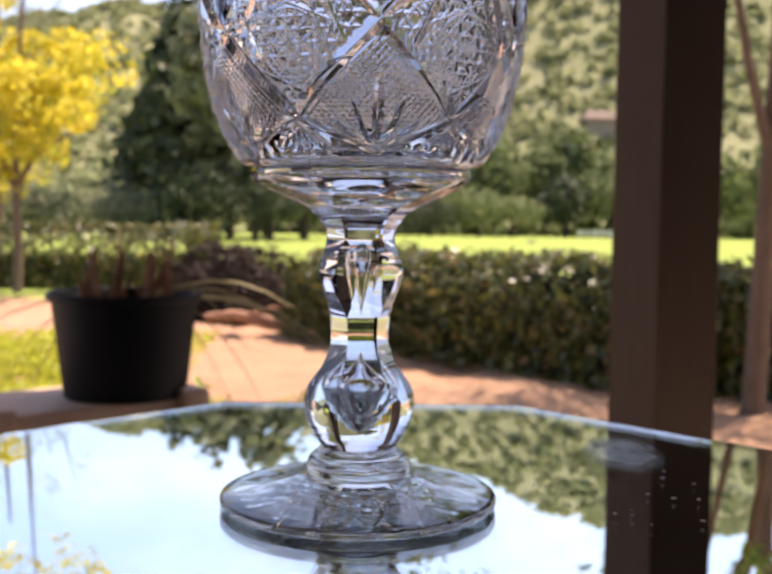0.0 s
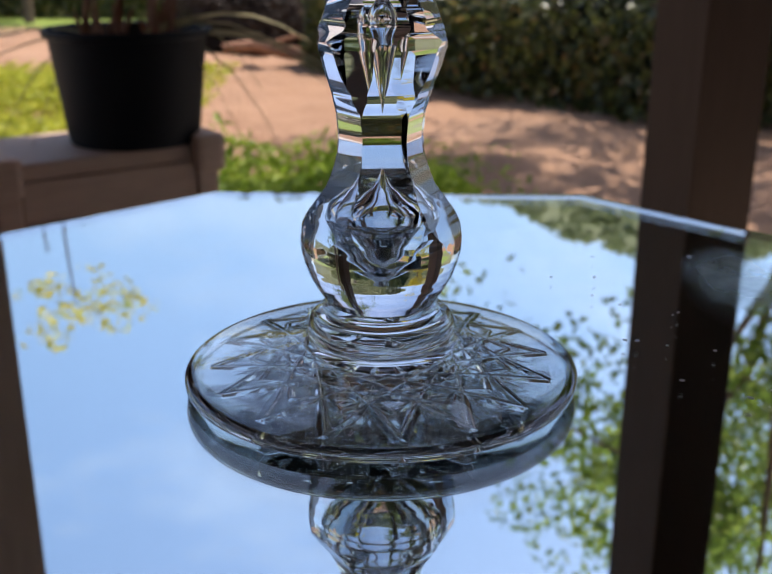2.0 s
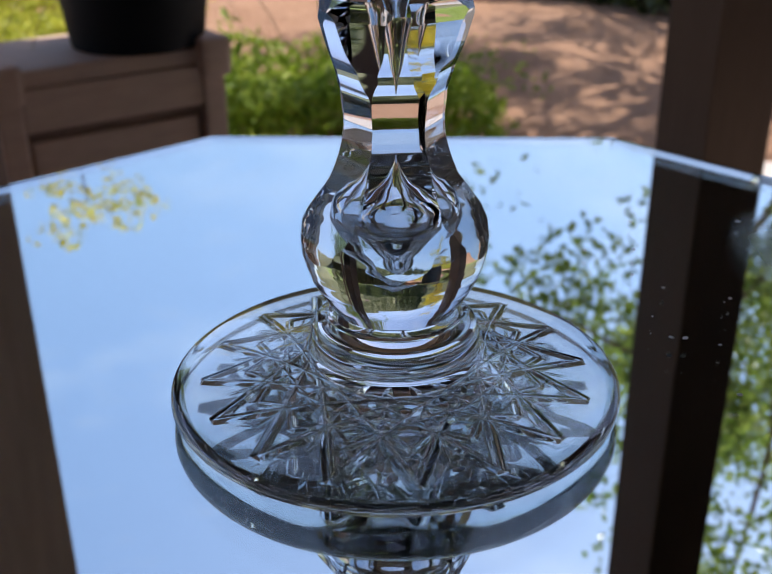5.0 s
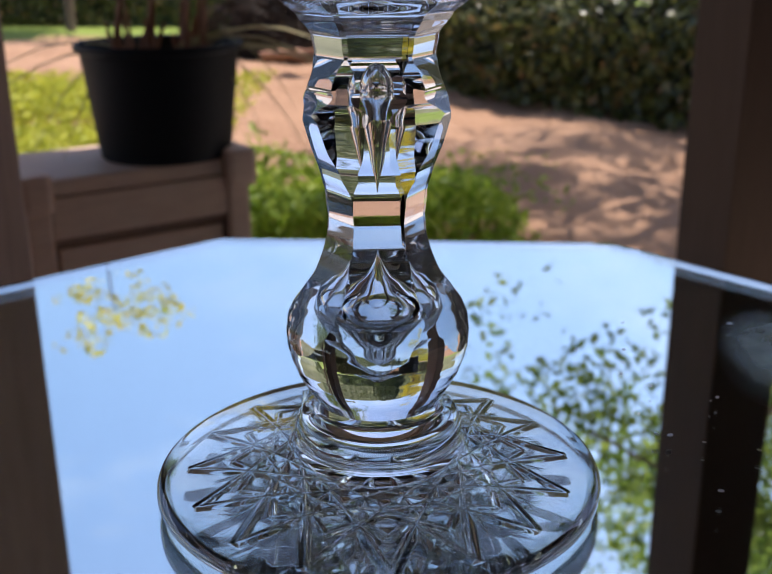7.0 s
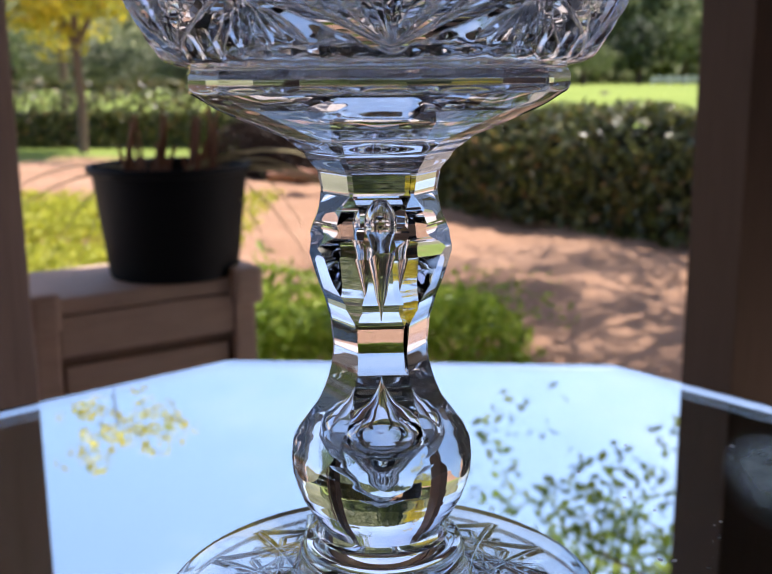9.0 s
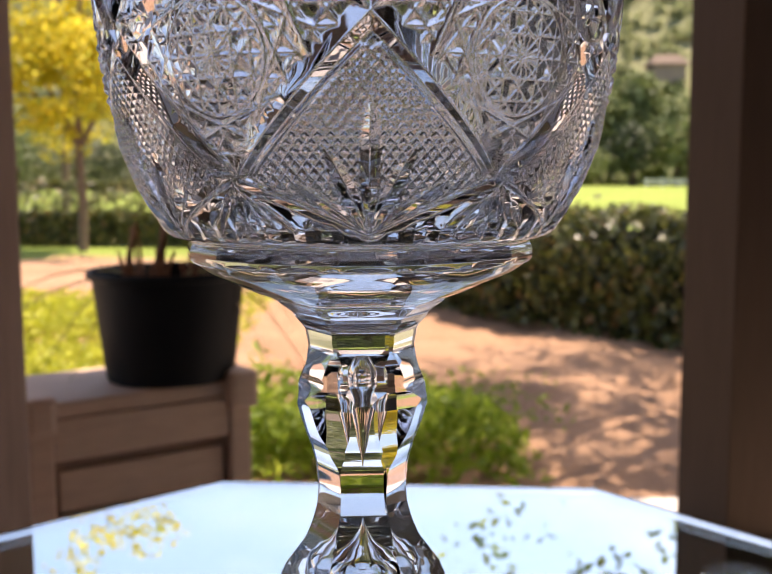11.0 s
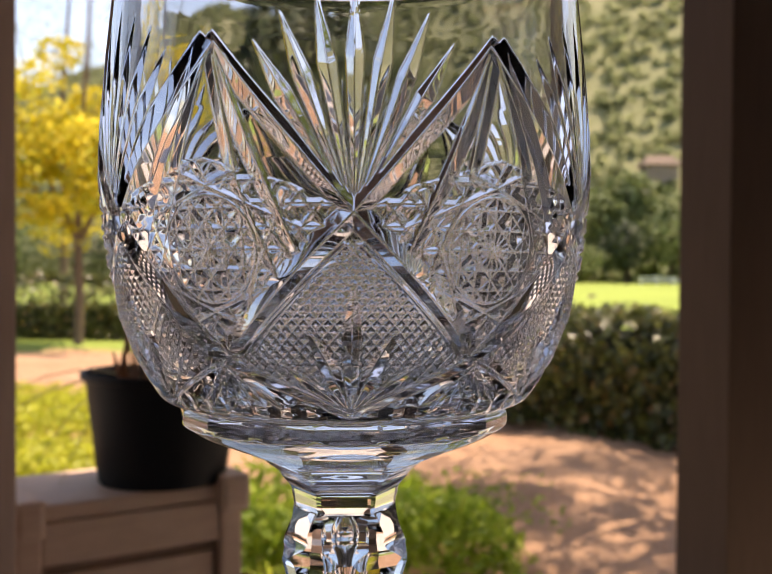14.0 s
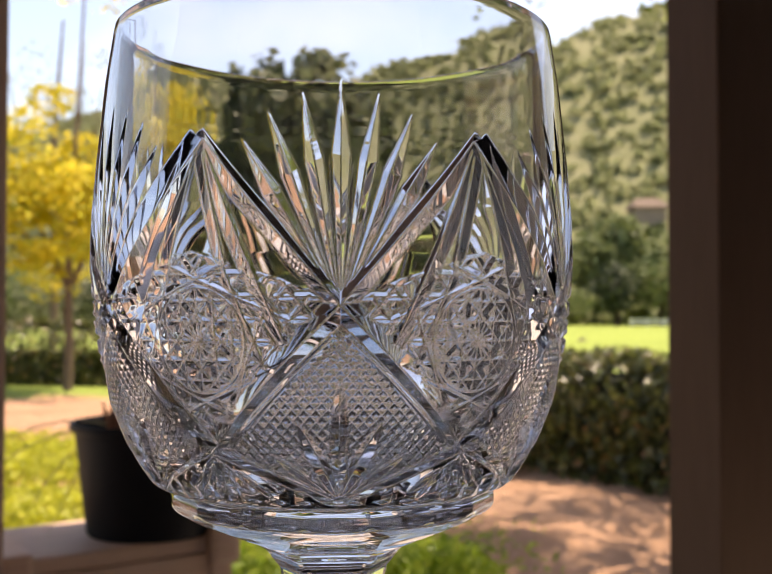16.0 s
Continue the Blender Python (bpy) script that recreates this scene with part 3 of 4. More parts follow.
# dark brown painted in place of shade under the bronze leaves
BRONZE_SHADE = rough_surface("bronze_shrub_inner_shade", [(0.3, (0.018, 0.01, 0.007)), (0.7, (0.04, 0.024, 0.016))], 6, 40, 0.95, 0.8, 0.02)
shrub("rounded_shrub", 41, -0.83, 9.6, float(ground_z(-0.83, 9.6)) - 0.03, (0.72, 0.55, 0.72), DARK_LEAF, 0.03, 7000, "low rounded shrub with dark bronze foliage on the earth bed", BRONZE_SHADE)


def foliage_stuff(name, seed, area, n, height, leaf, mat, label):
    """Loose low weeds over a patch of ground; area: x0, x1, y0, y1."""
    rng = np.random.default_rng(seed)
    x, y = rng.uniform(area[0], area[1], n), rng.uniform(area[2], area[3], n)
    k = np.array([noise.noise(Vector((a * 2.2, b * 2.2, seed))) for a, b in zip(x, y)])
    ex, ey = np.minimum(x - area[0], area[1] - x) / (area[1] - area[0]) * 4, np.minimum(y - area[2], area[3] - y) / (area[3] - area[2]) * 4
    keep = np.clip(np.minimum(ex, ey), 0, 1) > rng.uniform(0, 1, n) * 0.9
    h = rng.uniform(0, 1, n) ** 0.8 * height * np.clip(0.65 + k, 0.15, 1.3) * np.clip(np.minimum(ex, ey) * 1.5, 0.3, 1)
    p = np.stack([x, y, ground_z(x, y) + h], -1)[keep]
    nrm = np.tile((0.0, -0.3, 0.8), (len(p), 1))
    v, f = leaf_quads(rng, p, nrm, leaf, 0.8, 0.35)
    tagged(part(name, mesh_from(name, v, f, mat), None), label, "plants", kind="stuff")


foliage_stuff("low_green_plants", 51, (-0.70, 0.60, 3.0, 4.0), 6000, 0.35, 0.034, WEED_LEAF, "low leafy green plants growing beside the patio")
foliage_stuff("sunlit_weeds", 52, (-3.5, -0.8, 3.4, 8.4), 28000, 0.13, 0.036, SUN_BRIGHTENED_LEAF, "patch of bright yellow-green weeds on the sandy earth")
foliage_stuff("ground_sprouts", 53, (-0.9, 0.9, 3.7, 4.6), 900, 0.10, 0.025, WEED_LEAF, "scattered small green sprouts on the sandy earth")


def dry_log():
    t = thing("fallen_branch", pose(-0.40, 8.25, float(ground_z(-0.40, 8.25)) + 0.05), "reddish dry fallen branch lying on the earth by the hedge", "branch")
    part("bough", tube([(-0.55, 0, 0.10), (-0.3, 0.03, 0.12), (0, 0, 0.06), (0.25, -0.05, 0.02), (0.42, -0.05, 0.0)], [0.035, 0.05, 0.06, 0.05, 0.03], 8), DRY_STALK, t, smooth=True)
    part("twig", tube([(-0.2, 0, 0.12), (0.05, -0.03, 0.2), (0.2, -0.03, 0.17)], [0.02, 0.018, 0.008], 6), DRY_STALK, t, smooth=True)
    part("stub", tube([(0.1, 0, 0.05), (0.3, -0.1, 0.1)], [0.03, 0.015], 6), DRY_STALK, t, smooth=True)


dry_log()


# ---- far house and fence ----
def far_house():
    x, y = 58.6, 205.0
    z = 19.6
    t = thing("far_house", pose(x, y, z), "small tan house with a brown roof on the hillside", "house")
    part("wall", a_box((-3.2, -3, -6), (3.2, 3, 2.2)), HUT_WALL, t)
    bm = bmesh.new()
    p = [bm.verts.new(q) for q in ((-4, -3.8, 2), (4, -3.8, 2), (4, 3.8, 2), (-4, 3.8, 2), (-2.4, 0, 4.2), (2.4, 0, 4.2))]
    for q in ((0, 1, 5, 4), (1, 2, 5), (2, 3, 4, 5), (3, 0, 4), (0, 3, 2, 1)):
        bm.faces.new([p[i] for i in q])
    part("roof", bm, HUT_ROOF, t)


far_house()


def far_fence():
    t = thing("white_fence", pose(0, 0, 0), "low white rail fence at the far edge of the lawn", "fence")
    y = 91.0
    for k in range(6):
        x = 24.5 + k * 1.5
        part("post", a_box((x - 0.06, y - 0.06, float(ground_z(x, y)) - 0.1), (x + 0.06, y + 0.06, float(ground_z(x, y)) + 0.75)), FENCE_WHITE, t)
    z = float(ground_z(14, y))
    for h in (0.35, 0.65):
        part("rail", a_box((24.3, y - 0.1, z + h - 0.07), (32.2, y - 0.06, z + h + 0.07)), FENCE_WHITE, t)


far_fence()


# ---- patio: posts, roof, wall behind ----
def post(x, y, turn, side, label, mat=POST_WOOD):
    t = thing("patio_post", pose(x, y, 0, 0, 0, turn), label, "post", "posts holding the patio roof")
    part("shaft", a_box((-side / 2, -side / 2, -0.802), (side / 2, side / 2, 2.62), 0.006), mat, t)
    return t


post(0.926, 2.30, 20, 0.20, "brown painted square wooden post of the patio")
# near post and its bead carry the brightened colour in place of bounced light
near_post = post(-0.580, 1.05, -20, 0.18, "reddish brown wooden post, coloured lighter as if lit, beside the storage bench", BRIGHTENED_POST)
part("corner_bead", a_box((0.0902, -0.088, -0.80), (0.096, -0.062, 2.62), 0.002), BRIGHTENED_POST, near_post)
tagged(part("patio_roof", a_box((-3.6, -3.2, 2.62), (3.4, 2.5, 2.76)), ROOF_WOOD), "brown board patio roof", "roof", kind="structure")
# added walls out of view: they darken the reflections in the glass
tagged(part("wall_south", a_box((-3.6, -3.4, -1.0), (3.4, -3.2, 2.76)), STUCCO), "plain grey stucco wall, unseen, added to close the patio and darken reflections", "wall", kind="structure")
# reach of the side walls sets how much light enters left and right
for name, x, reach in (("wall_west", -3.6, -0.4), ("wall_east", 3.2, 2.4)):
    tagged(part(name, a_box((x, -3.2, -0.80), (x + 0.2, reach, 2.62)), STUCCO), "plain grey stucco side wall, unseen, added to block light", "wall", kind="structure")


CONCRETE = rough_surface("patio_concrete", [(0.3, (0.43, 0.395, 0.365)), (0.7, (0.53, 0.49, 0.455))], 1.5, 50, 0.85, 0.4, 0.002)
tagged(part("patio_floor", a_box((-5, -3.2, -1.0), (6.5, 2.55, -0.80)), CONCRETE), "plain grey concrete patio floor", "floor", kind="structure")


# ---- bench with the pot ----
def bench():
    """A slatted wooden box bench; local x along its front, y to the back, top at z = 0.57."""
    t = thing("storage_bench", pose(-0.522, 1.292, -0.80, 0, 0, 34), "weathered brown wooden slatted storage bench on the ground", "bench")
    w, d, h = 0.367, 0.26, 0.571
    part("top_board", a_box((0.0, 0.008, h - 0.028), (w, d, h), 0.006), BENCH_WOOD, t)
    part("end_rail", a_box((w - 0.045, -0.012, h - 0.05), (w + 0.012, d + 0.01, h + 0.016), 0.012), BENCH_WOOD, t, "raised rounded end rail")
    part("end_rail", a_box((-0.018, -0.012, h - 0.05), (0.033, d + 0.01, h + 0.014), 0.012), BENCH_WOOD, t, "raised rounded end rail")
    for x in (-0.012, w - 0.04):
        for y in (0.0, d - 0.04):
            part("leg", a_box((x, y, -0.001), (x + 0.04, y + 0.04, h - 0.03), 0.005), BENCH_WOOD, t)
    part("front_rail", a_box((0.028, 0.004, h - 0.095), (w - 0.04, 0.03, h - 0.028), 0.004), BENCH_WOOD, t)
    for k in range(4):
        z1 = h - 0.113 - k * 0.096
        part("slat", a_box((0.036, 0.012, z1 - 0.066), (w - 0.05, 0.026, z1), 0.003), BENCH_WOOD, t)
        part("front_rail", a_box((0.028, 0.006, z1 - 0.086), (w - 0.04, 0.028, z1 - 0.076), 0.003), BENCH_WOOD, t)
    # added sheet behind the slats, coloured as groove shade
    part("backing", a_box((0.02, 0.0205, 0.05), (w - 0.03, 0.036, h - 0.03)), GROOVE_SHADE, t)
    for x in (-0.006, w - 0.016):
        part("side_panel", a_box((x, 0.041, 0.05), (x + 0.012, d - 0.041, h - 0.05)), BENCH_WOOD, t)


bench()


def nursery_pot():
    rng = random.Random(5)
    t = thing("nursery_pot", pose(-0.361, 1.525, -0.229), "round black plastic nursery pot standing on the wooden bench", "pot")
    prof = [(0.0, 0.002), (0.118, 0.0), (0.122, 0.004), (0.126, 0.03), (0.1445, 0.178), (0.145, 0.181), (0.152, 0.183), (0.155, 0.186), (0.155, 0.194), (0.152, 0.197), (0.147, 0.195), (0.140, 0.165), (0.132, 0.12), (0.0, 0.12)]
    part("body", lathe_mesh("body", [(max(r * 0.90, 0.0005), z * 0.965) for r, z in prof], 72, lambda a, r, z: r, POT_PLASTIC, 30), None, t)
    bm = bmesh.new()
    bmesh.ops.create_circle(bm, cap_ends=True, segments=40, radius=0.122, matrix=Matrix.Translation((0, 0, 0.142)))
    part("soil", bm, SOIL, t)
    plant = thing("dry_potted_plant", pose(-0.361, 1.525, -0.088), "cut back dry stalks and drooping pale fronds in the pot", "plant")
    for cx, cy, spread, count in ((-0.045, 0.0, 0.040, 17), (0.050, 0.01, 0.034, 15), (0.0, -0.04, 0.06, 6)):      # clumps of cut stalks
        for k in range(count):
            a, r = rng.uniform(0, 6.28), spread * math.sqrt(rng.uniform(0, 1))
            x, y, hh = cx + r * math.cos(a), cy + r * math.sin(a), rng.uniform(0.05, 0.15) * (1 if count > 6 else 0.6)
            lean = (rng.uniform(-0.022, 0.022), rng.uniform(-0.02, 0.02))
            w = rng.uniform(0.003, 0.0058)
            part("stalk", tube([(x, y, -0.005), (x + lean[0] * 0.4, y + lean[1] * 0.5, hh * 0.6), (x + lean[0], y + lean[1], hh)], [w, w * 0.9, w * 0.55], 7), DRY_STALK, plant, smooth=True)
    for dx, dy, up, down, r in ((0.42, 0.1, 0.06, -0.12, 0.004), (0.30, 0.18, 0.07, -0.02, 0.005), (0.36, -0.02, 0.05, -0.06, 0.005), (0.22, 0.05, 0.08, -0.10, 0.003), (-0.32, 0.05, 0.05, -0.03, 0.003), (-0.30, -0.03, 0.04, -0.06, 0.003), (-0.24, 0.0, 0.05, -0.17, 0.0025), (0.26, 0.02, 0.06, -0.20, 0.0028), (0.33, 0.06, 0.075, -0.09, 0.0035), (0.19, -0.04, 0.06, -0.16, 0.002), (-0.18, -0.06, 0.05, -0.20, 0.0025)):
        pts = []
        for i in range(7):
            f = i / 6
            pts.append((dx * f, dy * f, 0.02 + up * math.sin(f * 2.2) + (down - 0.05) * f * f))
        part("frond", tube(pts, [r * (1 - 0.8 * i / 6) for i in range(7)], 5), PALE_STALK, plant, smooth=True)


nursery_pot()


# ---- table, mirror and goblet ----
def pedestal_table():
    t = thing("pedestal_table", pose(0, 0, -0.80), "small round wooden pedestal table under the mirror", "table")
    part("tabletop", lathe_mesh("tabletop", [(0.0005, 0.755), (0.14, 0.755), (0.15, 0.76), (0.15, 0.785), (0.145, 0.79), (0.0005, 0.79)], 64, lambda a, r, z: r, ROOF_WOOD, 30), None, t)
    part("column", tube([(0, 0, 0.02), (0, 0, 0.3), (0, 0, 0.757)], [0.04, 0.03, 0.04], 16), ROOF_WOOD, t, smooth=True)
    part("foot", lathe_mesh("foot", [(0.0005, 0.0), (0.17, 0.0), (0.16, 0.02), (0.05, 0.05), (0.0005, 0.05)], 48, lambda a, r, z: r, ROOF_WOOD, 30), None, t)


pedestal_table()

MIRROR_TURN = 18.0


def octagon(radius, z, turn=MIRROR_TURN):
    return [Vector((radius * math.cos(radians(turn + 45 * k)), radius * math.sin(radians(turn + 45 * k)), z)) for k in range(8)]


def mirror():
    t = thing("octagonal_mirror", pose(0, 0, 0), "clear eight-sided mirror with bright edges lying on a table", "mirror")
    bm = bmesh.new()
    loops = [[bm.verts.new(v) for v in octagon(r, z)] for r, z in ((0.201, -0.0050), (0.201, -0.0020), (0.1955, 0.0))]
    for a, b in zip(loops, loops[1:]):
        for k in range(8):
            bm.faces.new((a[k], a[(k + 1) % 8], b[(k + 1) % 8], b[k]))
    bm.faces.new(loops[-1])
    bm.faces.new(list(reversed(loops[0])))
    part("glass_plate", bm, PLATE, t, "clear glass with a bevelled rim")
    bm = bmesh.new()
    lo, hi = [bm.verts.new(v) for v in octagon(0.2005, -0.0095)], [bm.verts.new(v) for v in octagon(0.2005, -0.0053)]
    bm.faces.new(hi)
    bm.faces.new(list(reversed(lo)))
    for k in range(8):
        bm.faces.new((lo[k], lo[(k + 1) % 8], hi[(k + 1) % 8], hi[k]))
    part("silvered_back", bm, SILVER, t, "bright silvered backing")
    return t


def smudge():
    # a wiped, hazy patch on the glass
    m, n, l, out = material("hazy_smudge")
    d = n.new("ShaderNodeBsdfGlossy")
    d.inputs["Roughness"].default_value = 0.36
    d.inputs["Color"].default_value = (0.86, 0.96, 1.0, 1)
    tr = n.new("ShaderNodeBsdfTransparent")
    nz = noise_node(n, l, 60, 4, 0.6)
    grad = n.new("ShaderNodeTexGradient")
    grad.gradient_type = "SPHERICAL"
    tc = n.new("ShaderNodeTexCoord")
    mp = n.new("ShaderNodeMapping")
    mp.inputs["Scale"].default_value = (1 / 0.017, 1 / 0.034, 1)
    l.new(tc.outputs["Object"], mp.inputs["Vector"])
    l.new(mp.outputs[0], grad.inputs[0])
    mul = n.new("ShaderNodeMath")
    mul.operation = "MULTIPLY"
    sm = n.new("ShaderNodeMapRange")
    sm.inputs["From Max"].default_value = 0.45
    sm.inputs["To Max"].default_value = 0.6
    l.new(grad.outputs["Fac"], sm.inputs["Value"])
    l.new(sm.outputs[0], mul.inputs[0])
    l.new(nz.outputs[0], mul.inputs[1])
    mx = n.new("ShaderNodeMixShader")
    l.new(mul.outputs[0], mx.inputs[0])
    l.new(tr.outputs[0], mx.inputs[1])
    l.new(d.outputs[0], mx.inputs[2])
    l.new(mx.outputs[0], out.inputs["Surface"])
    bm = bmesh.new()
    bmesh.ops.create_circle(bm, cap_ends=True, segments=40, radius=1, matrix=Matrix.Diagonal((0.017, 0.034, 1, 1)))
    ob = part("smudge", bm, m, glass_top, "hazy pale wiped smudge on the glass")
    ob.matrix_basis = pose(0.112, 0.066, 0.0003, 0, 0, -12)

    # dried drops and dust on the glass
    speck = rough_surface("dried_drop", [(0.3, (0.5, 0.5, 0.5)), (0.7, (0.8, 0.8, 0.8))], 40, 900, 0.5, 0.3, 0.0003)
    rng = random.Random(8)
    for k in range(26):
        bm = bmesh.new()
        r = rng.uniform(0.0003, 0.0011)
        bmesh.ops.create_icosphere(bm, subdivisions=2, radius=1, matrix=Matrix.Diagonal((r, r * rng.uniform(0.5, 1), 0.00012, 1)))
        ob = part("dried_drop", bm, speck, glass_top)
        ob.matrix_basis = pose(rng.uniform(0.055, 0.125), rng.uniform(-0.04, 0.09), 0.0001, 0, 0, rng.uniform(0, 180))


glass_top = mirror()
smudge()

GOBLET_TURN = 3.0                # degrees by which the goblet's front face is turned
SECTOR = math.pi / 3


def wrap(a, period):
    return (a + period / 2) % period - period / 2


def groove(d, width, depth):
    """A V-cut: d is the distance from its line."""
    return depth * np.clip(1 - np.abs(d) / width, 0, 1)


def segment(s, z, a, b, width, depth, lens=False, power=1.5):
    """A V-cut along the segment a to b in the unrolled wall; lens: swelling in the middle, fading at both ends."""
    ax, az, bx, bz = *a, *b
    dx, dz = bx - ax, bz - az
    length = math.hypot(dx, dz)
    u = ((s - ax) * dx + (z - az) * dz) / length
    d = ((s - ax) * dz - (z - az) * dx) / length
    k = u / length
    inside = (k > 0) & (k < 1)
    if lens and power < 1:                              # widest near its sharp tip, running out thin
        swell = np.clip(np.minimum(k / 0.34, (1.12 - k) / 0.78), 0, 1)
        return np.where(inside, depth * swell * np.clip(1 - np.abs(d) / np.maximum(width * swell, 1e-6), 0, 1), 0)
    if lens:
        swell = np.clip(np.sin(np.clip(k, 0, 1) ** power * math.pi), 0, 1) ** 0.7
        return np.where(inside, depth * swell * np.clip(1 - np.abs(d) / np.maximum(width * swell, 1e-6), 0, 1), 0)
    return np.where(inside, groove(d, width, depth), 0)


def inside_quad(s, z, corners):
    ok = np.ones_like(s, dtype=bool)
    for (ax, az), (bx, bz) in zip(corners, corners[1:] + corners[:1]):
        ok &= (bx - ax) * (z - az) - (bz - az) * (s - ax) >= 0
    return ok


def bowl_cut(theta, z):
    """Depth (cm) of the cutting at angle theta and height z (cm)."""
    s = wrap(theta, SECTOR) * 5.2                       # cm along the wall from the X column
    half = SECTOR / 2 * 5.2
    cut = np.zeros_like(s)
    sa = np.abs(s)
    cross, peak, low, foot = 15.0, 18.05, 12.4, 11.36   # heights: X, high point, low crossing, foot of the diamonds
    # hobstar field, centred on the sector's border
    hx = wrap(theta + SECTOR / 2, SECTOR) * 5.2
    hz = z - 14.35
    rad = np.hypot(hx, hz)
    field = inside_quad(sa, z, [(0.12, cross), (half + 0.01, low), (half + 0.01, 15.95), (half * 0.38, 15.45)])
    disc = rad < 0.92
    star = np.zeros_like(s)
    for ang in (0, 45, -45, 90):
        c, q = math.cos(radians(ang)), math.sin(radians(ang))
        star = np.maximum(star, groove(wrap(hx * q - hz * c, 0.36), 0.085, 0.085))
    for ang in range(0, 180, 45):
        c, q = math.cos(radians(ang + 22.5)), math.sin(radians(ang + 22.5))
        star = np.maximum(star, np.where(rad < 0.42, groove(hx * q - hz * c, 0.06, 0.075), 0))
    cut = np.where(disc, np.maximum(cut, star), cut)
    net = np.zeros_like(s)
    for ang, step in ((0, 0.40), (52, 0.40), (-52, 0.40)):
        c, q = math.cos(radians(ang)), math.sin(radians(ang))
        net = np.maximum(net, groove(wrap(hx * q - hz * c, step), 0.075, 0.075))
    cut = np.where(field & ~disc, np.maximum(cut, net), cut)
    cut = np.where(rad < 1.5, np.maximum(cut, groove(rad - 0.96, 0.10, 0.10)), cut)
    # the interlaced eight-pointed star round the disc
    for k in range(8):
        c, q = math.cos(radians(45 * k + 22.5)), math.sin(radians(45 * k + 22.5))
        along = -hx * q + hz * c
        cut = np.maximum(cut, np.where((np.abs(along) < 1.55) & field, groove(hx * c + hz * q - 1.04, 0.095, 0.105), 0))
    # fine crosshatch in the lower diamond: rows of small pyramids
    lower = inside_quad(sa, z, [(-0.02, foot + 0.08), (half * 0.86, low - 0.12), (0.05, cross - 0.5), (-0.02, cross - 0.5)])
    hatch = np.maximum(groove(wrap(s * 0.72 + z * 0.69, 0.165), 0.047, 0.055), groove(wrap(s * 0.72 - z * 0.69, 0.165), 0.047, 0.055))
    cut = np.where(lower, np.maximum(cut, hatch), cut)
    # blades rising from the lower point
    for tip, w, dp in (((0.0, 13.75), 0.22, 0.36), ((0.86, 12.95), 0.19, 0.30), ((1.5, 12.35), 0.14, 0.18)):
        cut = np.maximum(cut, segment(sa, z, tip, (0.0, foot), w, dp, True, 1.0))
    # the fan of seven blades
    for tip in ((0.0, 18.98), (0.70, 18.8), (1.33, 18.48), (1.80, 17.98)):
        cut = np.maximum(cut, segment(sa, z, tip, (tip[0] * 0.05, cross + 0.1), 0.165, 0.215, True, 0.62))
    # great mitre cuts: from the high point down to the X, on to the low crossing and the foot of the fan
    for a, b, w, dp in (((half, peak), (0, cross), 0.19, 0.23), ((0, cross), (half, low), 0.25, 0.24), ((half, low), (0.0, foot), 0.13, 0.14), ((half, peak), (1.02, 14.3), 0.15, 0.17), ((half, peak), (half - 0.62, 15.7), 0.12, 0.12)):
        cut = np.maximum(cut, segment(sa, z, a, b, w, dp))
    # a second, shallower mitre beside the great one under the X
    cut = np.maximum(cut, segment(sa, z, (0.12, cross - 0.55), (half * 0.84, low + 0.02), 0.09, 0.10))
    # short blades below the low crossing
    for base, top in (((0.0, foot), (0.0, 12.3)), ((0.42, foot), (0.04, 12.2)), ((0.85, foot), (0.1, 12.12)), ((1.3, foot), (0.4, 11.95))):
        cut = np.maximum(cut, segment(np.abs(hx), z, base, top, 0.10, 0.10, True))
    # scalloped facets along the bowl's lower edge
    cut = np.where((z < 11.72) & (z > 11.2), np.maximum(cut, groove(wrap(s + 0.2, 0.605), 0.24, 0.06) * np.clip((11.72 - z) * 4, 0, 1)), cut)
    # small star under the low crossing
    sx, sz = hx, z - 11.62
    for ang in (0, 45, 90, 135):
        c, q = math.cos(radians(ang)), math.sin(radians(ang))
        cut = np.where(np.hypot(sx, sz) < 0.30, np.maximum(cut, groove(sx * q - sz * c, 0.05, 0.06)), cut)
    return cut


def interp(z, table):
    zs, rs = zip(*table)
    return np.interp(z, zs, rs)


BOWL_OUT = [(10.67, 3.55), (10.72, 3.60), (10.80, 3.63), (10.95, 3.63), (11.05, 3.59), (11.10, 3.55), (11.13, 3.62), (11.17, 3.80), (11.22, 3.95), (11.31, 4.04), (11.6, 4.24), (12.15, 4.56), (12.96, 4.88), (14.02, 5.12), (14.81, 5.24), (15.92, 5.32), (16.86, 5.29), (18.13, 5.19), (19.79, 5.02), (20.85, 4.86), (20.95, 4.84)]
BOWL_IN = [(20.98, 4.78), (20.95, 4.70), (20.8, 4.67), (19.8, 4.78), (18.0, 4.90), (16.5, 4.94), (15.3, 4.86), (14.0, 4.62), (13.0, 4.20), (12.3, 3.60), (11.8, 2.80), (11.5, 1.85), (11.38, 0.9), (11.35, 0.003)]
FACE = [(5.04, 0.93), (5.34, 0.85), (5.68, 0.82), (6.2, 0.86), (6.71, 1.04), (7.11, 1.24), (7.80, 1.48), (8.24, 1.22), (8.77, 1.0), (9.15, 1.05), (9.51, 1.27), (9.8, 1.62), (10.05, 2.2), (10.4, 3.05), (10.67, 3.9)]
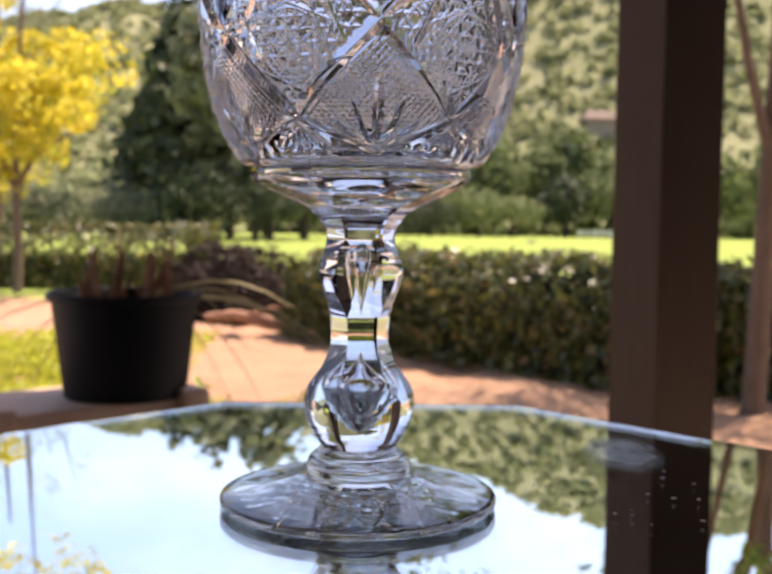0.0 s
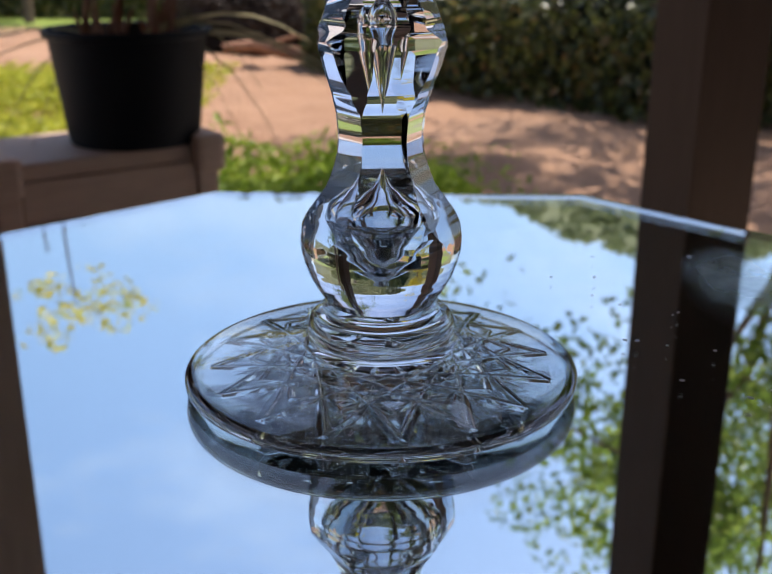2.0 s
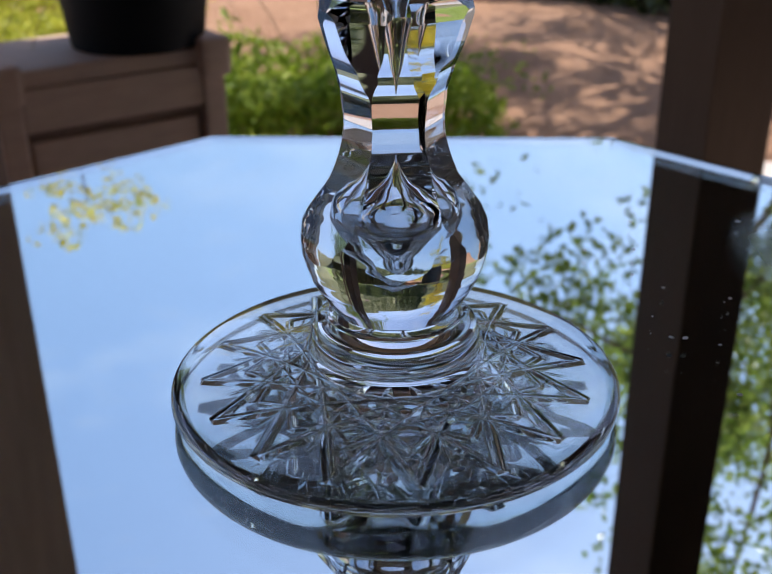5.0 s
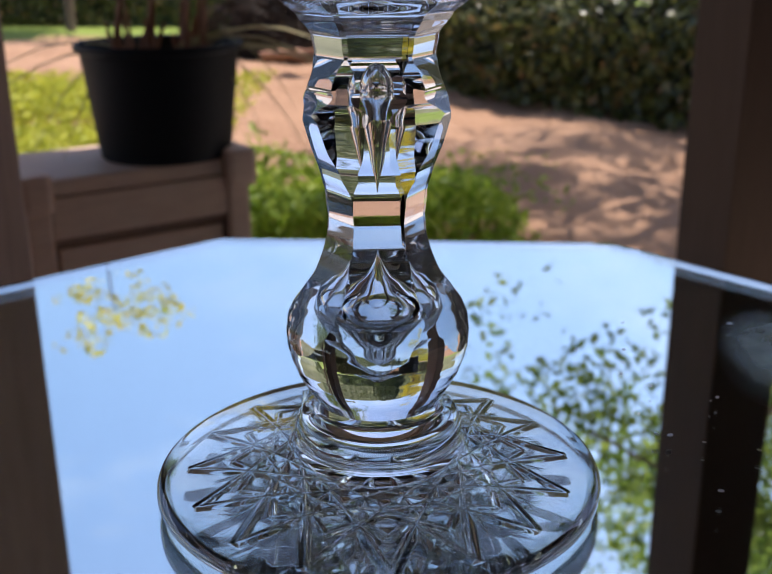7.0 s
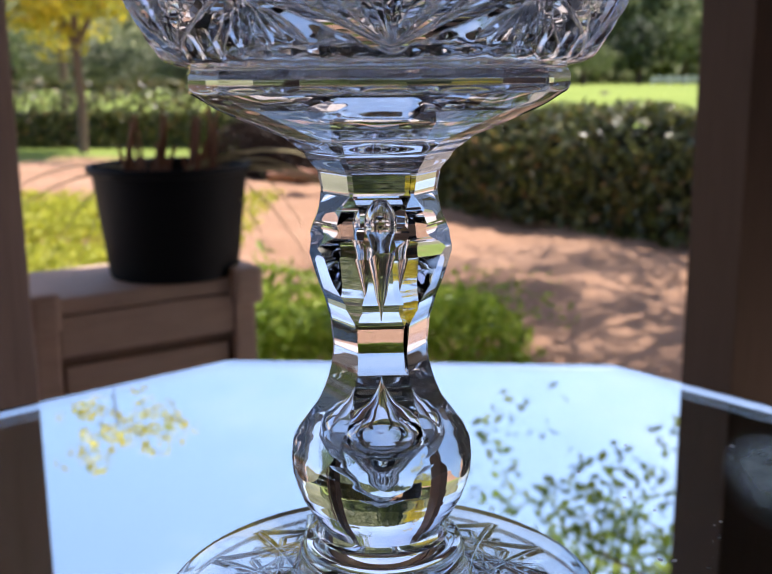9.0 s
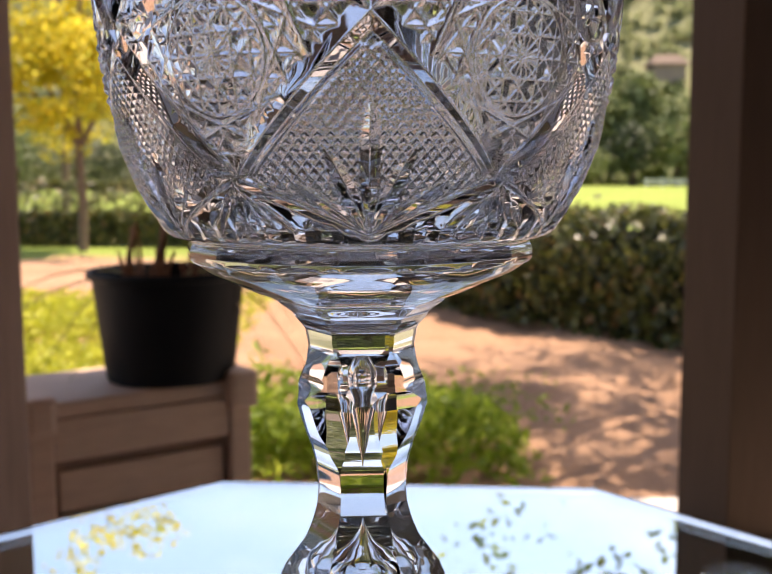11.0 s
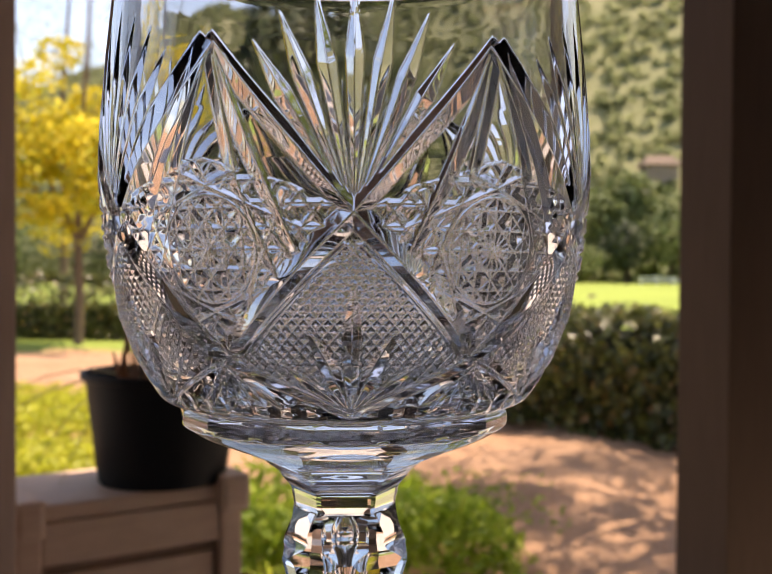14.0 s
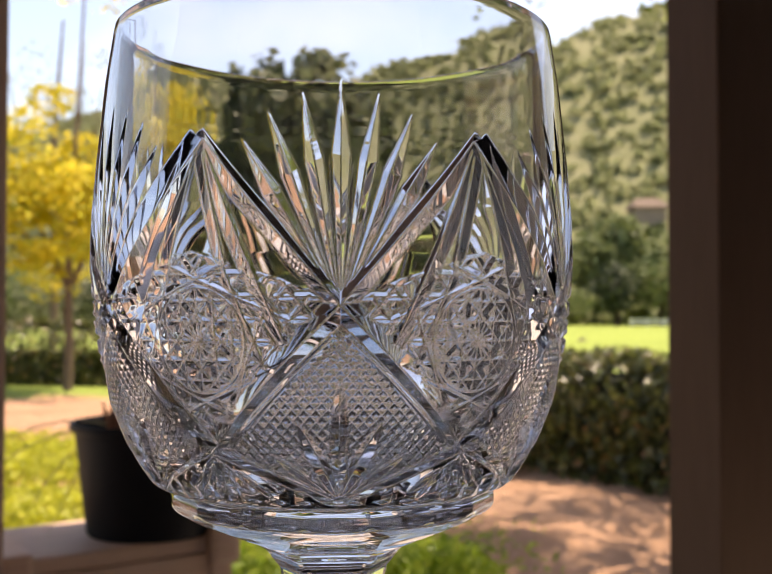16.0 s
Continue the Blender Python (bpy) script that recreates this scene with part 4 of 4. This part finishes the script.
EDGE = [(5.04, 1.06), (5.34, 0.98), (5.68, 0.95), (6.2, 0.985), (6.57, 1.06), (7.36, 1.29), (7.66, 1.37), (8.02, 1.35), (8.6, 1.16), (8.82, 1.13), (9.15, 1.18), (9.51, 1.43), (9.8, 1.77), (10.05, 2.3), (10.4, 3.10), (10.67, 3.55)]
BULB = [(1.88, 1.24), (2.22, 1.47), (2.52, 1.64), (2.84, 1.76), (3.12, 1.83), (3.38, 1.845), (3.70, 1.81), (3.94, 1.71), (4.24, 1.50), (4.59, 1.24), (4.84, 1.13), (5.04, 1.06)]
BULB_FACE = [(1.88, 9.0), (3.15, 1.87), (3.65, 1.69), (4.09, 1.42), (4.44, 1.17), (4.70, 1.04), (5.04, 0.93)]


def bend(z, table, breaks=()):
    """Like interp, but a smooth curve through the table; sharp only at the heights in breaks."""
    zs, rs = (np.array(c) for c in zip(*table))
    step = np.diff(rs) / np.diff(zs)
    before, after = np.concatenate([step[:1], step]), np.concatenate([step, step[-1:]])
    soft = np.where(before * after > 0, 2 * before * after / (before + after + 1e-12), 0)
    soft[0], soft[-1] = step[0], step[-1]
    sharp = np.isin(zs, breaks)
    left, right = np.where(sharp, after, soft), np.where(sharp, before, soft)
    i = np.clip(np.searchsorted(zs, z, side="right") - 1, 0, len(zs) - 2)
    h = zs[i + 1] - zs[i]
    u = np.clip((z - zs[i]) / h, 0, 1)
    return rs[i] * (1 + 2 * u) * (1 - u) ** 2 + left[i] * h * u * (1 - u) ** 2 + rs[i + 1] * u * u * (3 - 2 * u) + right[i] * h * u * u * (u - 1)


def stem_mesh():
    """Six broad faces and six edge cuts round the stem, their ridges on mesh lines; round again in the bulb."""
    zs = np.unique(np.round(np.concatenate([np.arange(1.88, 5.04, 0.04), np.arange(5.04, 10.67, 0.035), [7.36, 7.66, 7.80, 8.02, 10.67]]), 4))
    per = 10
    verts = []
    for z in zs:
        bulb = z < 5.04
        face = float(bend(z, BULB_FACE) if bulb else bend(z, FACE, (7.80,)))
        edge = float(bend(z, BULB) if bulb else bend(z, EDGE, (7.66, 8.02)))
        if bulb:
            ridge = math.acos(min(1, face / edge))
        else:
            ridge = math.atan((edge / face - math.cos(SECTOR / 2)) / math.sin(SECTOR / 2))
        ridge = min(max(ridge, radians(2)), radians(28))
        quarter = np.concatenate([np.linspace(0, ridge, per, endpoint=False), np.linspace(ridge, SECTOR / 2, per, endpoint=False)])
        sector = np.concatenate([quarter, SECTOR - np.concatenate([[SECTOR / 2], quarter[:0:-1]])])
        th = np.concatenate([sector + SECTOR * k for k in range(6)])
        a, b = wrap(th, SECTOR), wrap(th + SECTOR / 2, SECTOR)
        cut = np.minimum(face / np.cos(a), edge if bulb else edge / np.cos(b))
        rim = float(smooth_step(10.0, 10.62, z))
        r = cut * (1 - rim) + interp(z, EDGE) * rim
        verts.append(np.stack([r * np.cos(th), r * np.sin(th), np.full(len(th), z)], -1) / 100)
    columns, n = len(verts[0]), len(zs)
    i, k = np.meshgrid(np.arange(n - 1), np.arange(columns), indexing="ij")
    k2 = (k + 1) % columns
    f = np.stack([i * columns + k, i * columns + k2, (i + 1) * columns + k2, (i + 1) * columns + k], -1).reshape(-1, 4)
    me = mesh_from("stem", np.concatenate(verts), f, CRYSTAL, True)
    me.set_sharp_from_angle(angle=radians(8))
    return me


def goblet():
    t = thing("cut_crystal_goblet", pose(0, 0, 0, 0, 0, -90 + GOBLET_TURN), "large clear cut crystal goblet with fans, hobstars and crosshatched diamonds", "goblet")
    # bowl: cut outer wall, rolled rim, plain inner wall
    zs = np.concatenate([[10.67, 10.70, 10.73, 10.76, 10.8, 10.85, 10.9, 10.95, 11.0, 11.04, 11.07, 11.1, 11.12, 11.14, 11.17, 11.2, 11.25, 11.3], np.arange(11.32, 19.1, 0.0195), np.arange(19.15, 20.9, 0.12), [20.92, 20.95]])
    rows = [(interp(z, BOWL_OUT) / 100, z / 100) for z in zs]

    def outer(theta, r, zm):
        z = zm * 100
        fade = smooth_step(11.15, 11.4, z)
        c = bowl_cut(theta, np.clip(z, 11.3, 30)) * fade
        ring = smooth_step(10.68, 10.76, z) * (1 - smooth_step(11.06, 11.13, z))
        facet = 1 + ring * (math.cos(math.pi / 18) / np.cos(wrap(theta, math.pi / 9)) - 1)
        return r * facet - c / 100

    bowl = part("bowl", lathe_mesh("bowl", rows, 1920, outer, CRYSTAL, 0), None, t, "bowl cut with fans, hobstars and crosshatching")
    fine = []
    zin = [p[0] for p in BOWL_IN]
    rin = [p[1] for p in BOWL_IN]
    k = np.linspace(0, len(zin) - 1, 90)
    for q in k:
        fine.append((np.interp(q, range(len(rin)), rin) / 100, np.interp(q, range(len(zin)), zin) / 100))
    part("bowl_lining", lathe_mesh("bowl_lining", [(0.0484, 0.2095)] + fine, 192, lambda a, r, z: r, CRYSTAL, 0), None, bowl, "smooth uncut inner wall and rim")
    # stem
    stem = part("stem", stem_mesh(), None, t, "faceted stem with two knops")
    # two tears of air inside the stem: their surfaces face inwards
    for shape in ([(8.5, 0.01), (8.46, 0.14), (8.3, 0.26), (8.1, 0.32), (7.9, 0.31), (7.6, 0.245), (7.3, 0.175), (7.0, 0.11), (6.7, 0.05), (6.4, 0.004)],
                  [(5.0, 0.004), (4.8, 0.06), (4.6, 0.16), (4.4, 0.34), (4.2, 0.60), (4.0, 0.84), (3.85, 0.93), (3.7, 0.95), (3.55, 0.91), (3.4, 0.82), (3.2, 0.66), (3.0, 0.46), (2.8, 0.24), (2.65, 0.01)]):
        q = np.linspace(0, len(shape) - 1, 46)
        zz = np.interp(q, range(len(shape)), [p[0] for p in shape])
        rr = np.interp(q, range(len(shape)), [p[1] for p in shape])
        rr = np.convolve(np.pad(rr, 2, mode="edge"), np.ones(5) / 5, "valid")
        part("air_tear", lathe_mesh("air_tear", [(r / 100, z / 100) for r, z in zip(rr, zz)], 48, lambda a, r, z: r, CRYSTAL, 0), None, stem, "tear-shaped air bubble in the crystal")
    # foot: ring mouldings, spreading disc, star-cut underside
    prof = [(1.24, 1.88), (1.30, 1.84), (1.34, 1.80), (1.32, 1.76), (1.38, 1.73), (1.37, 1.69), (1.50, 1.655), (1.62, 1.56), (1.70, 1.42), (1.74, 1.27), (1.735, 1.13), (1.70, 1.04), (1.74, 0.97), (1.90, 0.91), (2.15, 0.845), (2.6, 0.70), (3.3, 0.545), (4.0, 0.42), (4.42, 0.34), (4.54, 0.315), (4.595, 0.28), (4.615, 0.23), (4.62, 0.17), (4.60, 0.10), (4.53, 0.05), (4.3, 0.03)]
    top = list(reversed(prof))
    part("foot", lathe_mesh("foot", [(r / 100, z / 100) for r, z in top], 192, lambda a, r, z: r, BRIGHTENED_FOOT_CRYSTAL, 62), None, t, "round foot with a star cut into its base")
    # underside as a height field over rings
    cols, radii = 640, np.concatenate([[0.01], np.linspace(0.15, 4.3, 200)])
    th = np.linspace(0, 2 * math.pi, cols, endpoint=False)
    tt, rr = np.meshgrid(th, radii)
    x, y = rr * np.cos(tt), rr * np.sin(tt)
    z = 0.03 + 0.17 * (1 - smooth_step(2.2, 4.3, rr))
    star = np.zeros_like(x)
    tips = 3.95
    for k in range(16):
        a, b = 2 * math.pi * k / 16, 2 * math.pi * (k + 6) / 16
        star = np.maximum(star, segment(x, y, (tips * math.cos(a), tips * math.sin(a)), (tips * math.cos(b), tips * math.sin(b)), 0.12, 0.115))
        a2 = a + math.pi / 16
        star = np.maximum(star, segment(x, y, (3.5 * math.cos(a2), 3.5 * math.sin(a2)), (0.9 * math.cos(a2), 0.9 * math.sin(a2)), 0.13, 0.08, True))
        b2 = 2 * math.pi * (k + 4) / 16
        star = np.maximum(star, segment(x, y, (3.0 * math.cos(a), 3.0 * math.sin(a)), (3.0 * math.cos(b2), 3.0 * math.sin(b2)), 0.09, 0.085))
    z = z + star
    v = np.stack([x, y, z], -1).reshape(-1, 3) / 100
    n = len(radii)
    i, k = np.meshgrid(np.arange(n - 1), np.arange(cols), indexing="ij")
    k2 = (k + 1) % cols
    f = np.stack([i * cols + k, (i + 1) * cols + k, (i + 1) * cols + k2, i * cols + k2], -1).reshape(-1, 4)[:, ::-1]
    me = mesh_from("base_cut", v, f, BRIGHTENED_FOOT_CRYSTAL, True)
    part("base_cut", me, None, t, "many-pointed star cut")


goblet()
